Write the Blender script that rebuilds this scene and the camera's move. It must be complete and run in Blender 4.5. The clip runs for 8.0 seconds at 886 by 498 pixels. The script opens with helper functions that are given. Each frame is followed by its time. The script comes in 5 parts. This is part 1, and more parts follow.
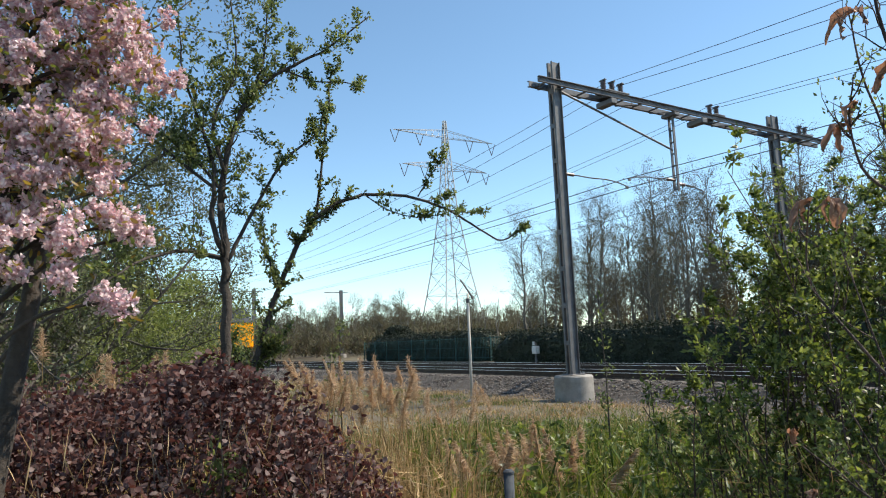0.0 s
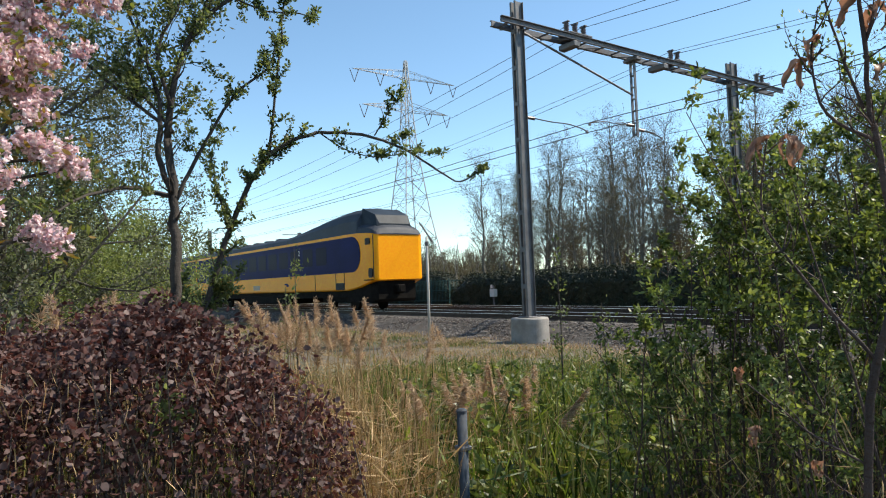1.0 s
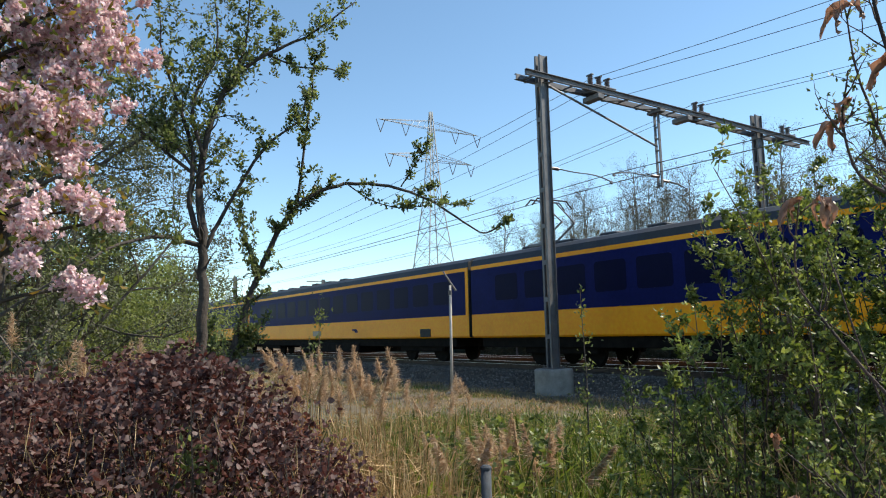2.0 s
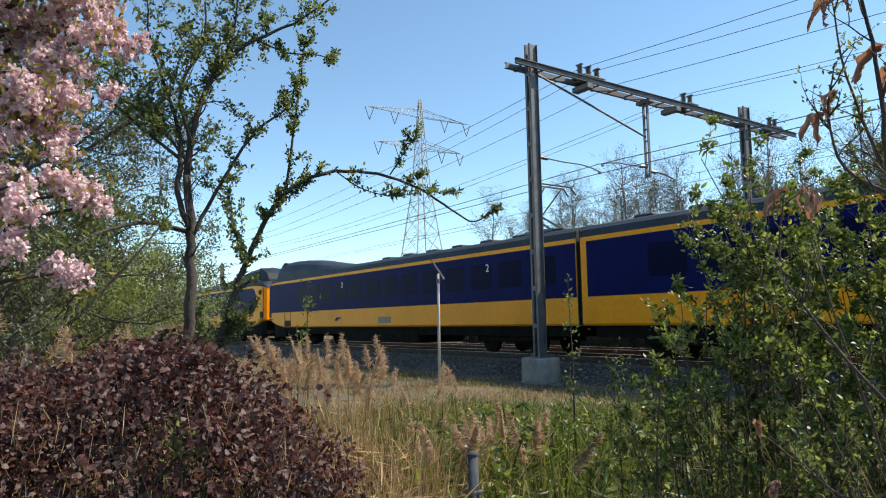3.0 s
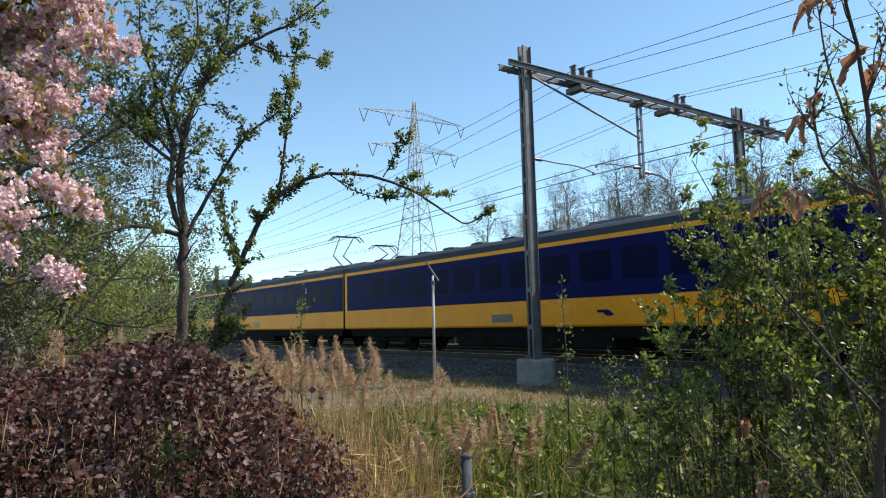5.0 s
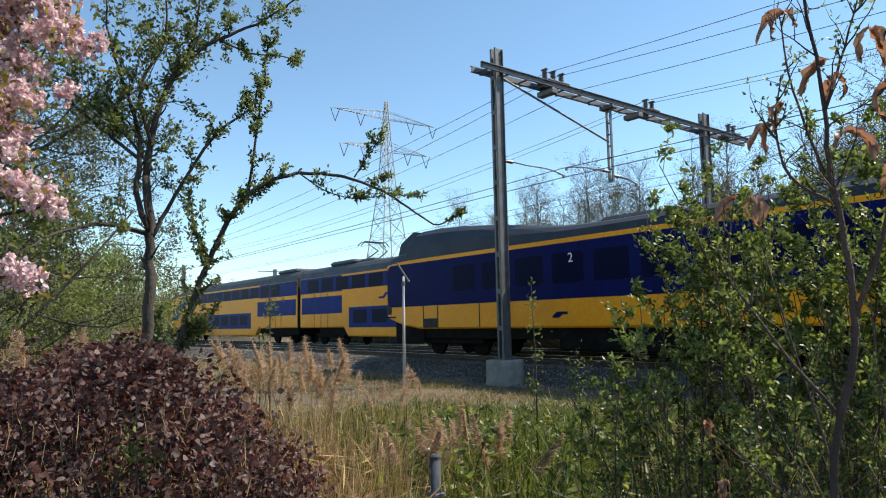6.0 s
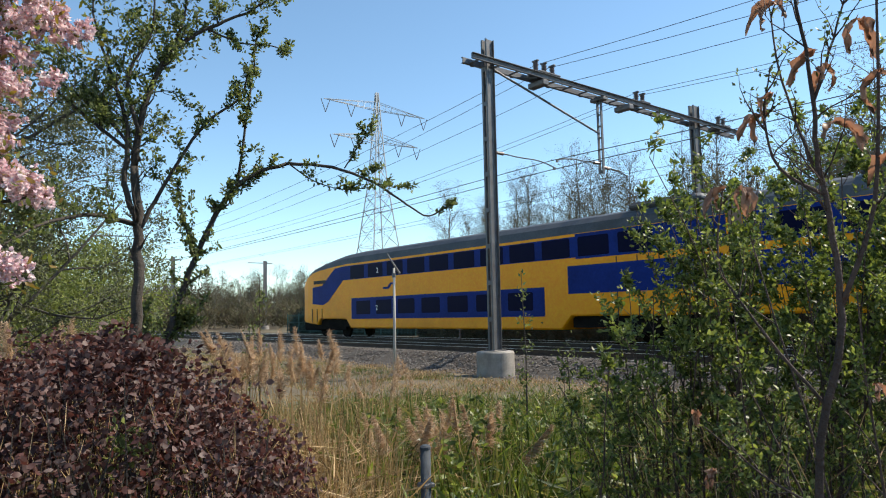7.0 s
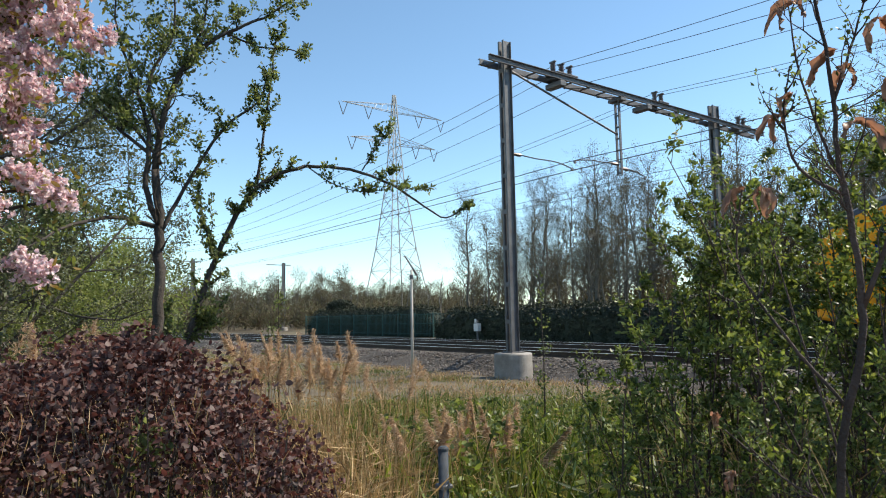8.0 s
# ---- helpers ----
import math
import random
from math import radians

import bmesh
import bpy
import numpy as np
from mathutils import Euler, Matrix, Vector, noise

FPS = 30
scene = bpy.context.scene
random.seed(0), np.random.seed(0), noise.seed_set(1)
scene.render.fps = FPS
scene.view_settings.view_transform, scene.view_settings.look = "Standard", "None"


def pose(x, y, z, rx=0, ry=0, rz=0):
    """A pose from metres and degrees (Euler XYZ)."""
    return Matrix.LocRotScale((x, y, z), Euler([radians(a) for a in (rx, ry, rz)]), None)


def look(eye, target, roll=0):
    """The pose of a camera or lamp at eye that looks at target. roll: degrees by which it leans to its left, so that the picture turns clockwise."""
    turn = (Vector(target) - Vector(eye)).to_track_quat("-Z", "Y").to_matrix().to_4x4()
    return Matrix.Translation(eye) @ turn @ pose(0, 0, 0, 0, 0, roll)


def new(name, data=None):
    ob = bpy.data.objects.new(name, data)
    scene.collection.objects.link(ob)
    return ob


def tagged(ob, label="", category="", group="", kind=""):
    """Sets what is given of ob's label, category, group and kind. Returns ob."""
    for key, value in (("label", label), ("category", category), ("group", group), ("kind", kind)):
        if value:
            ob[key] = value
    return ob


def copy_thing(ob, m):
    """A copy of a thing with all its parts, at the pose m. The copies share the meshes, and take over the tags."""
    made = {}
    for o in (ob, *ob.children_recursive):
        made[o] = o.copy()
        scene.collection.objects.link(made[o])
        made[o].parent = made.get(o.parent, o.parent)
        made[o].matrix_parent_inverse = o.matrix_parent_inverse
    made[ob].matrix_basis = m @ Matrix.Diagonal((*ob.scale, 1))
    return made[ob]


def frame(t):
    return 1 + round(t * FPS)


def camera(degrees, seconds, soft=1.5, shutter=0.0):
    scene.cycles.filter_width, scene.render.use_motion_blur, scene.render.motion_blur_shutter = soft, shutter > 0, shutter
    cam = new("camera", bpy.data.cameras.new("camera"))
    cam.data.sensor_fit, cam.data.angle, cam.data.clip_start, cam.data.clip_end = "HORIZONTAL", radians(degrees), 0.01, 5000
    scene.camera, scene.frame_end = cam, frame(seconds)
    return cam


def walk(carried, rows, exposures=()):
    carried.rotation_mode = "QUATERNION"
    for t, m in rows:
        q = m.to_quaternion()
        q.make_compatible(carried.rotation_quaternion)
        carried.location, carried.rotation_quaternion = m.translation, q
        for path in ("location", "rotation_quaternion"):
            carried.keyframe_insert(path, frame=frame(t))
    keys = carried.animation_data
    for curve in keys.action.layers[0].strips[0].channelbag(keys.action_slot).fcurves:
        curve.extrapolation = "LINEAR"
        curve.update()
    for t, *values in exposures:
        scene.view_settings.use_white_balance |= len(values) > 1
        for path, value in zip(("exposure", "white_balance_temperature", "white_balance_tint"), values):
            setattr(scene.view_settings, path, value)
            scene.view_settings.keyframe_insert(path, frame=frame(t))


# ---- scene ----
# Camera: held in the hand beside the line, eye 1.2 m above the rails. x runs along the track, y away across it.
cam = camera(66.0, 8.0, soft=1.1)
PATH = [
    (0.0, 97.72, 2.37, 57.58, 0.026, -0.038, -0.002),
    (0.3, 94.80, 1.60, 54.25, 0.015, -0.012, -0.010),
    (0.5, 92.18, 1.93, 53.80, 0.009, 0.009, -0.023),
    (1.0, 92.85, 2.10, 54.17, -0.013, 0.015, -0.014),
    (1.5, 94.85, 1.56, 56.58, -0.017, 0.016, -0.004),
    (1.7, 96.69, 1.25, 56.55, -0.017, 0.011, 0.009),
    (2.8, 96.45, 1.02, 54.95, -0.014, -0.003, 0.002),
    (3.0, 95.98, 1.02, 55.03, -0.011, -0.005, 0.004),
    (3.5, 96.05, 1.12, 54.81, -0.014, 0.007, 0.005),
    (4.0, 95.84, 1.56, 54.87, -0.011, 0.005, 0.002),
    (5.3, 96.26, 1.10, 54.30, 0.001, 0.001, 0.007),
    (5.5, 96.04, 0.78, 52.78, 0.001, -0.003, 0.004),
    (6.0, 96.13, 1.10, 52.15, 0.008, -0.002, 0.007),
    (6.5, 95.16, 1.19, 51.48, 0.008, 0.000, 0.002),
    (7.0, 95.42, 1.12, 51.37, 0.007, 0.002, 0.004),
    (7.5, 95.23, 0.97, 51.91, 0.009, 0.000, 0.000),
    (8.0, 95.59, 1.08, 52.83, 0.013, -0.003, 0.003),
]
walk(cam, [(t, pose(x, y, 1.2 + z, rx, ry, rz)) for t, rx, ry, rz, x, y, z in PATH])

# ---- light: clear spring midday, the sun beyond the line and to the right ----
SUN_UP, SUN_TURN = 49.0, 25.8
world = bpy.data.worlds.new("sky")
scene.world = world
world.use_nodes = True
sky = world.node_tree.nodes.new("ShaderNodeTexSky")
sky.sky_type, sky.sun_disc = "NISHITA", False
sky.sun_elevation, sky.sun_rotation = radians(SUN_UP), radians(SUN_TURN)
sky.air_density, sky.dust_density, sky.ozone_density = 0.85, 0.0, 3.0
clear = world.node_tree.nodes.new("ShaderNodeMix")
clear.data_type, clear.blend_type = "RGBA", "MULTIPLY"
clear.inputs["Factor"].default_value, clear.inputs["B"].default_value = 1.0, (0.94, 1.0, 0.90, 1)
world.node_tree.links.new(sky.outputs[0], clear.inputs["A"])
world.node_tree.links.new(clear.outputs["Result"], world.node_tree.nodes["Background"].inputs["Color"])
world.node_tree.nodes["Background"].inputs["Strength"].default_value = 0.16
sun = new("sun", bpy.data.lights.new("sun", "SUN"))
sun.data.energy, sun.data.angle, sun.data.color = 5.0, radians(0.53), (1.0, 0.91, 0.76)
ce = math.cos(radians(SUN_UP))
sun.matrix_world = look((ce * math.sin(radians(SUN_TURN)) * 50, ce * math.cos(radians(SUN_TURN)) * 50, math.sin(radians(SUN_UP)) * 50), (0, 0, 0))
scene.view_settings.exposure = 0.61


# ---- materials ----
def nodes_of(name):
    m = bpy.data.materials.new(name)
    m.use_nodes = True
    return m, m.node_tree, m.node_tree.nodes["Principled BSDF"]


def ramp(tree, fac, stops):
    r = tree.nodes.new("ShaderNodeValToRGB")
    els = r.color_ramp.elements
    while len(els) < len(stops):
        els.new(0.5)
    for e, (p, c) in zip(els, stops):
        e.position, e.color = p, (*c, 1)
    tree.links.new(fac, r.inputs["Fac"])
    return r.outputs["Color"]


def noise_of(tree, scale, detail=5, rough=0.55, stretch=None):
    co = tree.nodes.new("ShaderNodeTexCoord")
    n = tree.nodes.new("ShaderNodeTexNoise")
    n.inputs["Scale"].default_value, n.inputs["Detail"].default_value, n.inputs["Roughness"].default_value = scale, detail, rough
    if stretch:
        mp = tree.nodes.new("ShaderNodeMapping")
        mp.inputs["Scale"].default_value = stretch
        tree.links.new(co.outputs["Object"], mp.inputs["Vector"])
        tree.links.new(mp.outputs[0], n.inputs["Vector"])
    else:
        tree.links.new(co.outputs["Object"], n.inputs["Vector"])
    return n.outputs["Fac"]


def mixed(tree, fac, a, b, mode="MIX"):
    m = tree.nodes.new("ShaderNodeMix")
    m.data_type, m.blend_type = "RGBA", mode
    for sock, v in ((m.inputs["Factor"], fac), (m.inputs["A"], a), (m.inputs["B"], b)):
        if isinstance(v, (int, float)):
            sock.default_value = v
        elif isinstance(v, tuple):
            sock.default_value = (*v, 1)
        else:
            tree.links.new(v, sock)
    return m.outputs["Result"]


def surface(name, a, b, scale=4.0, rough=0.7, metal=0.0, bump=0.3, fine=40.0, dirt=None, stretch=None, coat=0.0, spec=0.5):
    """Two tones at a broad scale, grain at a fine one, bump, and stains of a third tone."""
    m, tree, bsdf = nodes_of(name)
    col = ramp(tree, noise_of(tree, scale, 6, stretch=stretch), [(0.32, a), (0.68, b)])
    grain = noise_of(tree, fine, 4)
    col = mixed(tree, 0.35, col, ramp(tree, grain, [(0.3, (0.35, 0.35, 0.35)), (0.7, (0.75, 0.75, 0.75))]), "OVERLAY")
    if dirt:
        col = mixed(tree, ramp(tree, noise_of(tree, scale * 0.37, 8, 0.7), [(0.5, (0, 0, 0)), (0.72, (0.8, 0.8, 0.8))]), col, dirt)
    tree.links.new(col, bsdf.inputs["Base Color"])
    bsdf.inputs["Roughness"].default_value, bsdf.inputs["Metallic"].default_value = rough, metal
    bsdf.inputs["Coat Weight"].default_value = coat
    bsdf.inputs["Specular IOR Level"].default_value = spec
    b_ = tree.nodes.new("ShaderNodeBump")
    b_.inputs["Strength"].default_value, b_.inputs["Distance"].default_value = bump, 0.01
    tree.links.new(grain, b_.inputs["Height"])
    tree.links.new(b_.outputs[0], bsdf.inputs["Normal"])
    return m


def leafy(name, stops, through_light=0.4, rough=0.45, gloss=0.35, tint=(1.5, 1.5, 0.7)):
    """Leaf, petal or blade: each island has its own tone, light passes through in part."""
    m, tree, bsdf = nodes_of(name)
    geo = tree.nodes.new("ShaderNodeNewGeometry")
    n = len(stops)
    col = ramp(tree, geo.outputs["Random Per Island"], [(i / max(1, n - 1), c) for i, c in enumerate(stops)])
    col = mixed(tree, 0.4, col, ramp(tree, noise_of(tree, 2.5, 3), [(0.3, (0.3, 0.3, 0.3)), (0.7, (0.7, 0.7, 0.7))]), "OVERLAY")
    tree.links.new(col, bsdf.inputs["Base Color"])
    bsdf.inputs["Roughness"].default_value = rough
    bsdf.inputs["Specular IOR Level"].default_value = gloss
    tr = tree.nodes.new("ShaderNodeBsdfTranslucent")
    tree.links.new(mixed(tree, 0.75, col, tint, "MULTIPLY"), tr.inputs["Color"])
    mx = tree.nodes.new("ShaderNodeMixShader")
    mx.inputs["Fac"].default_value = through_light
    tree.links.new(bsdf.outputs[0], mx.inputs[1])
    tree.links.new(tr.outputs[0], mx.inputs[2])
    tree.links.new(mx.outputs[0], tree.nodes["Material Output"].inputs["Surface"])
    return m


M = {
    "soil": surface("soil", (0.06, 0.046, 0.028), (0.135, 0.105, 0.064), 0.6, 0.95, bump=0.8, fine=14, dirt=(0.075, 0.085, 0.03)),
    "ballast": surface("ballast", (0.035, 0.029, 0.024), (0.09, 0.076, 0.063), 9, 0.9, bump=1.0, fine=28, dirt=(0.06, 0.042, 0.03)),
    "stone": leafy("stone", [(0.0585, 0.0488, 0.041), (0.1365, 0.117, 0.1024), (0.2535, 0.2291, 0.2096), (0.117, 0.0829, 0.0634)], 0.0, 0.85, 0.3),
    "concrete": surface("concrete", (0.22, 0.205, 0.185), (0.34, 0.315, 0.285), 3, 0.85, bump=0.5, fine=60, dirt=(0.13, 0.115, 0.10)),
    "sleeper": surface("sleeper", (0.08, 0.068, 0.055), (0.14, 0.12, 0.10), 3, 0.9, fine=50, dirt=(0.05, 0.036, 0.027)),
    "rail": surface("rail", (0.04, 0.026, 0.019), (0.075, 0.05, 0.036), 5, 0.75, 0.3, fine=60),
    "railtop": surface("railtop", (0.72, 0.71, 0.70), (0.86, 0.85, 0.84), 5, 0.42, 1.0, bump=0.05),
    "steel": surface("steel", (0.09, 0.092, 0.098), (0.155, 0.155, 0.16), 2.5, 0.55, 0.3, fine=50, dirt=(0.14, 0.10, 0.08)),
    "lattice": surface("lattice", (0.26, 0.28, 0.29), (0.36, 0.37, 0.38), 0.5, 0.6, 0.4, fine=5),
    "wire": surface("wire", (0.035, 0.035, 0.035), (0.06, 0.055, 0.05), 3, 0.7, 0.2),
    "porcelain": surface("porcelain", (0.06, 0.035, 0.03), (0.09, 0.05, 0.04), 8, 0.3),
    "yellow": surface("yellow_paint", (0.88, 0.31, 0.001), (0.93, 0.34, 0.002), 0.7, 0.42, fine=9, bump=0.03, dirt=(0.70, 0.25, 0.004), spec=0.22),
    "blue": surface("blue_paint", (0.002, 0.005, 0.055), (0.003, 0.007, 0.078), 0.8, 0.5, fine=9, bump=0.03, spec=0.06),
    # Lighter copy of the blue for the double-deck train: skylight put into the colour.
    "blueskylit": surface("skylit_blue_paint", (0.004, 0.018, 0.13), (0.006, 0.026, 0.18), 0.8, 0.5, fine=9, bump=0.03, spec=0.08),
    "glassblue": surface("dark_train_glass", (0.0012, 0.0024, 0.02), (0.002, 0.0036, 0.03), 0.8, 0.4, bump=0.01, spec=0.04),
    "roofpaint": surface("roof_paint", (0.018, 0.022, 0.032), (0.034, 0.04, 0.052), 0.9, 0.6, fine=12, bump=0.06, dirt=(0.035, 0.03, 0.026), spec=0.3),
    "roofgrey": surface("grey_roof_paint", (0.05, 0.055, 0.065), (0.085, 0.09, 0.10), 0.9, 0.6, fine=12, bump=0.06, dirt=(0.05, 0.045, 0.04), spec=0.3),
    "under": surface("underframe", (0.005, 0.0045, 0.004), (0.014, 0.012, 0.010), 3, 0.9, fine=20, spec=0.1),
    "rubber": surface("rubber", (0.015, 0.015, 0.016), (0.03, 0.03, 0.03), 5, 0.8),
    "screen": surface("cab_glass", (0.02, 0.026, 0.034), (0.035, 0.044, 0.055), 1, 0.5, bump=0.01, spec=0.1),
    "mark": surface("white_mark", (0.75, 0.75, 0.75), (0.82, 0.82, 0.82), 5, 0.5),
    "lamp": surface("lamp_glass", (0.5, 0.5, 0.48), (0.65, 0.65, 0.62), 20, 0.15),
    "greybox": surface("grey_box", (0.5, 0.5, 0.48), (0.62, 0.61, 0.58), 4, 0.6),
    "whitewood": surface("weathered_post", (0.38, 0.35, 0.31), (0.55, 0.52, 0.47), 5, 0.85, stretch=(6, 6, 0.6)),
    "zinc": surface("zinc_post", (0.026, 0.036, 0.05), (0.055, 0.07, 0.09), 6, 0.85, 0.0, dirt=(0.09, 0.085, 0.08)),
    "fence": surface("green_fence", (0.02, 0.07, 0.065), (0.035, 0.10, 0.09), 3, 0.6),
    "bark": surface("bark", (0.024, 0.019, 0.015), (0.07, 0.056, 0.046), 9, 0.9, bump=1.0, fine=45, stretch=(1, 1, 0.3)),
    "barkgrey": surface("grey_bark", (0.045, 0.038, 0.032), (0.11, 0.098, 0.086), 7, 0.9, bump=0.8, fine=40, stretch=(1, 1, 0.3)),
    "stem": surface("stem", (0.03, 0.019, 0.016), (0.095, 0.06, 0.05), 14, 0.85, bump=1.0, fine=70, stretch=(1, 1, 0.25)),
    # Paler and greyer than the near barks: distance haze put into the colour.
    "twigfar": surface("hazed_far_bark", (0.085, 0.08, 0.066), (0.18, 0.17, 0.145), 0.6, 0.95, fine=4),
    "leaf": leafy("spring_leaf", [(0.055, 0.075, 0.03), (0.09, 0.115, 0.045), (0.145, 0.17, 0.07), (0.21, 0.235, 0.11)], 0.55, 0.45, 0.4, (1.5, 1.5, 0.75)),
    "leafbush": leafy("bush_leaf", [(0.036, 0.052, 0.016), (0.085, 0.115, 0.032), (0.15, 0.185, 0.052), (0.27, 0.30, 0.115)], 0.44, 0.42, 0.36, (1.5, 1.5, 0.6)),
    "leafpale": leafy("pale_leaf", [(0.065, 0.072, 0.042), (0.10, 0.11, 0.062), (0.15, 0.16, 0.09)], 0.35, 0.6, 0.3, (1.25, 1.3, 0.8)),
    "leafdark": leafy("hedge_leaf", [(0.012, 0.019, 0.011), (0.02, 0.028, 0.015), (0.028, 0.037, 0.018)], 0.08, 0.6),
    # Grey-brown and olive tones, with the haze of distance mixed in.
    "leaffar": leafy("hazed_far_leaf", [(0.085, 0.078, 0.05), (0.125, 0.115, 0.07), (0.12, 0.094, 0.076), (0.14, 0.14, 0.08), (0.10, 0.082, 0.068)], 0.35, 0.8, 0.1, (1.2, 1.15, 0.85)),
    "leaflime": leafy("lime_leaf", [(0.13, 0.16, 0.05), (0.19, 0.22, 0.07), (0.26, 0.28, 0.11)], 0.4, 0.6, 0.2, (1.3, 1.35, 0.7)),
    "maroon": leafy("maroon_leaf", [(0.022, 0.011, 0.011), (0.06, 0.028, 0.027), (0.12, 0.054, 0.046), (0.10, 0.064, 0.06), (0.17, 0.12, 0.11), (0.08, 0.038, 0.033)], 0.3, 0.55, 0.3, (1.7, 1.0, 0.8)),
    "russet": leafy("russet_leaf", [(0.16, 0.06, 0.035), (0.22, 0.09, 0.05), (0.12, 0.045, 0.03)], 0.4),
    "withered": leafy("withered_leaf", [(0.07, 0.035, 0.025), (0.20, 0.095, 0.055), (0.42, 0.25, 0.17), (0.13, 0.06, 0.04)], 0.35, 0.5, 0.4, (1.3, 1.0, 0.8)),
    "petal": leafy("petal", [(0.64, 0.40, 0.45), (0.76, 0.58, 0.62), (0.84, 0.74, 0.75), (0.70, 0.48, 0.53), (0.86, 0.80, 0.79)], 0.35, 0.6, 0.2, (1.05, 0.92, 0.88)),
    "bronze": leafy("bronze_leaf", [(0.16, 0.13, 0.03), (0.24, 0.15, 0.04), (0.17, 0.19, 0.05), (0.12, 0.15, 0.04)], 0.5),
    "straw": leafy("straw", [(0.16, 0.095, 0.045), (0.29, 0.19, 0.09), (0.43, 0.30, 0.155), (0.58, 0.43, 0.25)], 0.3, 0.7, 0.3, (1.2, 1.1, 0.8)),
    "plume": leafy("reed_plume", [(0.28, 0.19, 0.12), (0.42, 0.30, 0.20), (0.54, 0.42, 0.30), (0.64, 0.53, 0.40)], 0.5, 0.9, 0.1, (1.3, 1.1, 0.9)),
    "grass": leafy("grass_blade", [(0.018, 0.032, 0.007), (0.04, 0.068, 0.012), (0.085, 0.125, 0.022), (0.15, 0.19, 0.035), (0.22, 0.20, 0.08), (0.055, 0.095, 0.02)], 0.4, 0.45),
}


# ---- building helpers ----
class Build:
    """Gathers vertices and faces of one mesh."""

    def __init__(self):
        self.v, self.f = [], []

    def add(self, verts, faces):
        k = len(self.v)
        self.v.extend(tuple(p) for p in verts)
        self.f.extend(tuple(i + k for i in f) for f in faces)
        return self

    def box(self, x0, x1, y0, y1, z0, z1, bevel=0.0):
        if bevel <= 0:
            vs = [(x, y, z) for x in (x0, x1) for y in (y0, y1) for z in (z0, z1)]
            return self.add(vs, [(0, 1, 3, 2), (4, 6, 7, 5), (0, 4, 5, 1), (2, 3, 7, 6), (0, 2, 6, 4), (1, 5, 7, 3)])
        b = bevel
        rings = []
        for z, i in ((z0, b), (z0 + b, 0), (z1 - b, 0), (z1, b)):
            rings.append([(x0 + i + b, y0 + i, z), (x1 - i - b, y0 + i, z), (x1 - i, y0 + i + b, z), (x1 - i, y1 - i - b, z),
                          (x1 - i - b, y1 - i, z), (x0 + i + b, y1 - i, z), (x0 + i, y1 - i - b, z), (x0 + i, y0 + i + b, z)])
        return self.loft(rings)

    def loft(self, rings, caps=True, closed=True):
        n, k = len(rings[0]), len(self.v)
        for r in rings:
            self.v.extend(tuple(p) for p in r)
        for i in range(len(rings) - 1):
            for j in range(n if closed else n - 1):
                a, b = k + i * n + j, k + i * n + (j + 1) % n
                self.f.append((a, b, b + n, a + n))
        if caps and closed:
            self.f.append(tuple(k + j for j in reversed(range(n))))
            self.f.append(tuple(k + (len(rings) - 1) * n + j for j in range(n)))
        return self

    def tube(self, pts, radii, sides=6):
        pts = [Vector(p) for p in pts]
        if isinstance(radii, (int, float)):
            radii = [radii] * len(pts)
        rings, side = [], None
        for i, p in enumerate(pts):
            d = (pts[min(i + 1, len(pts) - 1)] - pts[max(i - 1, 0)]).normalized()
            if side is None:
                side = d.orthogonal().normalized()
            side = (side - d * side.dot(d)).normalized()
            up = d.cross(side)
            rings.append([p + (side * math.cos(a) + up * math.sin(a)) * radii[i] for a in (j * math.tau / sides for j in range(sides))])
        return self.loft(rings)

    def prism(self, outline, y0, y1):
        """An outline in x and z, made solid from y0 to y1."""
        n, k = len(outline), len(self.v)
        self.v.extend((x, y0, z) for x, z in outline)
        self.v.extend((x, y1, z) for x, z in outline)
        self.f.extend((k + i, k + (i + 1) % n, k + n + (i + 1) % n, k + n + i) for i in range(n))
        self.f.append(tuple(k + i for i in reversed(range(n))))
        self.f.append(tuple(k + n + i for i in range(n)))
        return self

    def mesh(self, name, mat, smooth=False):
        me = bpy.data.meshes.new(name)
        me.from_pydata(self.v, [], self.f)
        me.materials.append(M[mat])
        if smooth:
            me.shade_smooth()
        else:
            me.update()
        return me


def turned_out(me):
    bm = bmesh.new()
    bm.from_mesh(me)
    bmesh.ops.recalc_face_normals(bm, faces=bm.faces)
    bm.to_mesh(me)
    bm.free()
    return me


def part(name, build, mat, parent, label="", smooth=False):
    """One mesh object under a thing or a part."""
    me = build if isinstance(build, bpy.types.Mesh) else turned_out(build.mesh(name, mat, smooth))
    ob = new(name, me)
    ob.parent = parent
    return tagged(ob, label)


def thing(name, label, category, m=None, group="", kind=""):
    ob = new(name)
    if m is not None:
        ob.matrix_world = m
    return tagged(ob, label, category, group, kind)


def solid(name, build, mat, label, category, kind="", group="", smooth=False):
    me = build if isinstance(build, bpy.types.Mesh) else turned_out(build.mesh(name, mat, smooth))
    return tagged(new(name, me), label, category, group, kind)


def unit(rng, n):
    v = rng.normal(size=(n, 3))
    return v / np.linalg.norm(v, axis=1)[:, None]


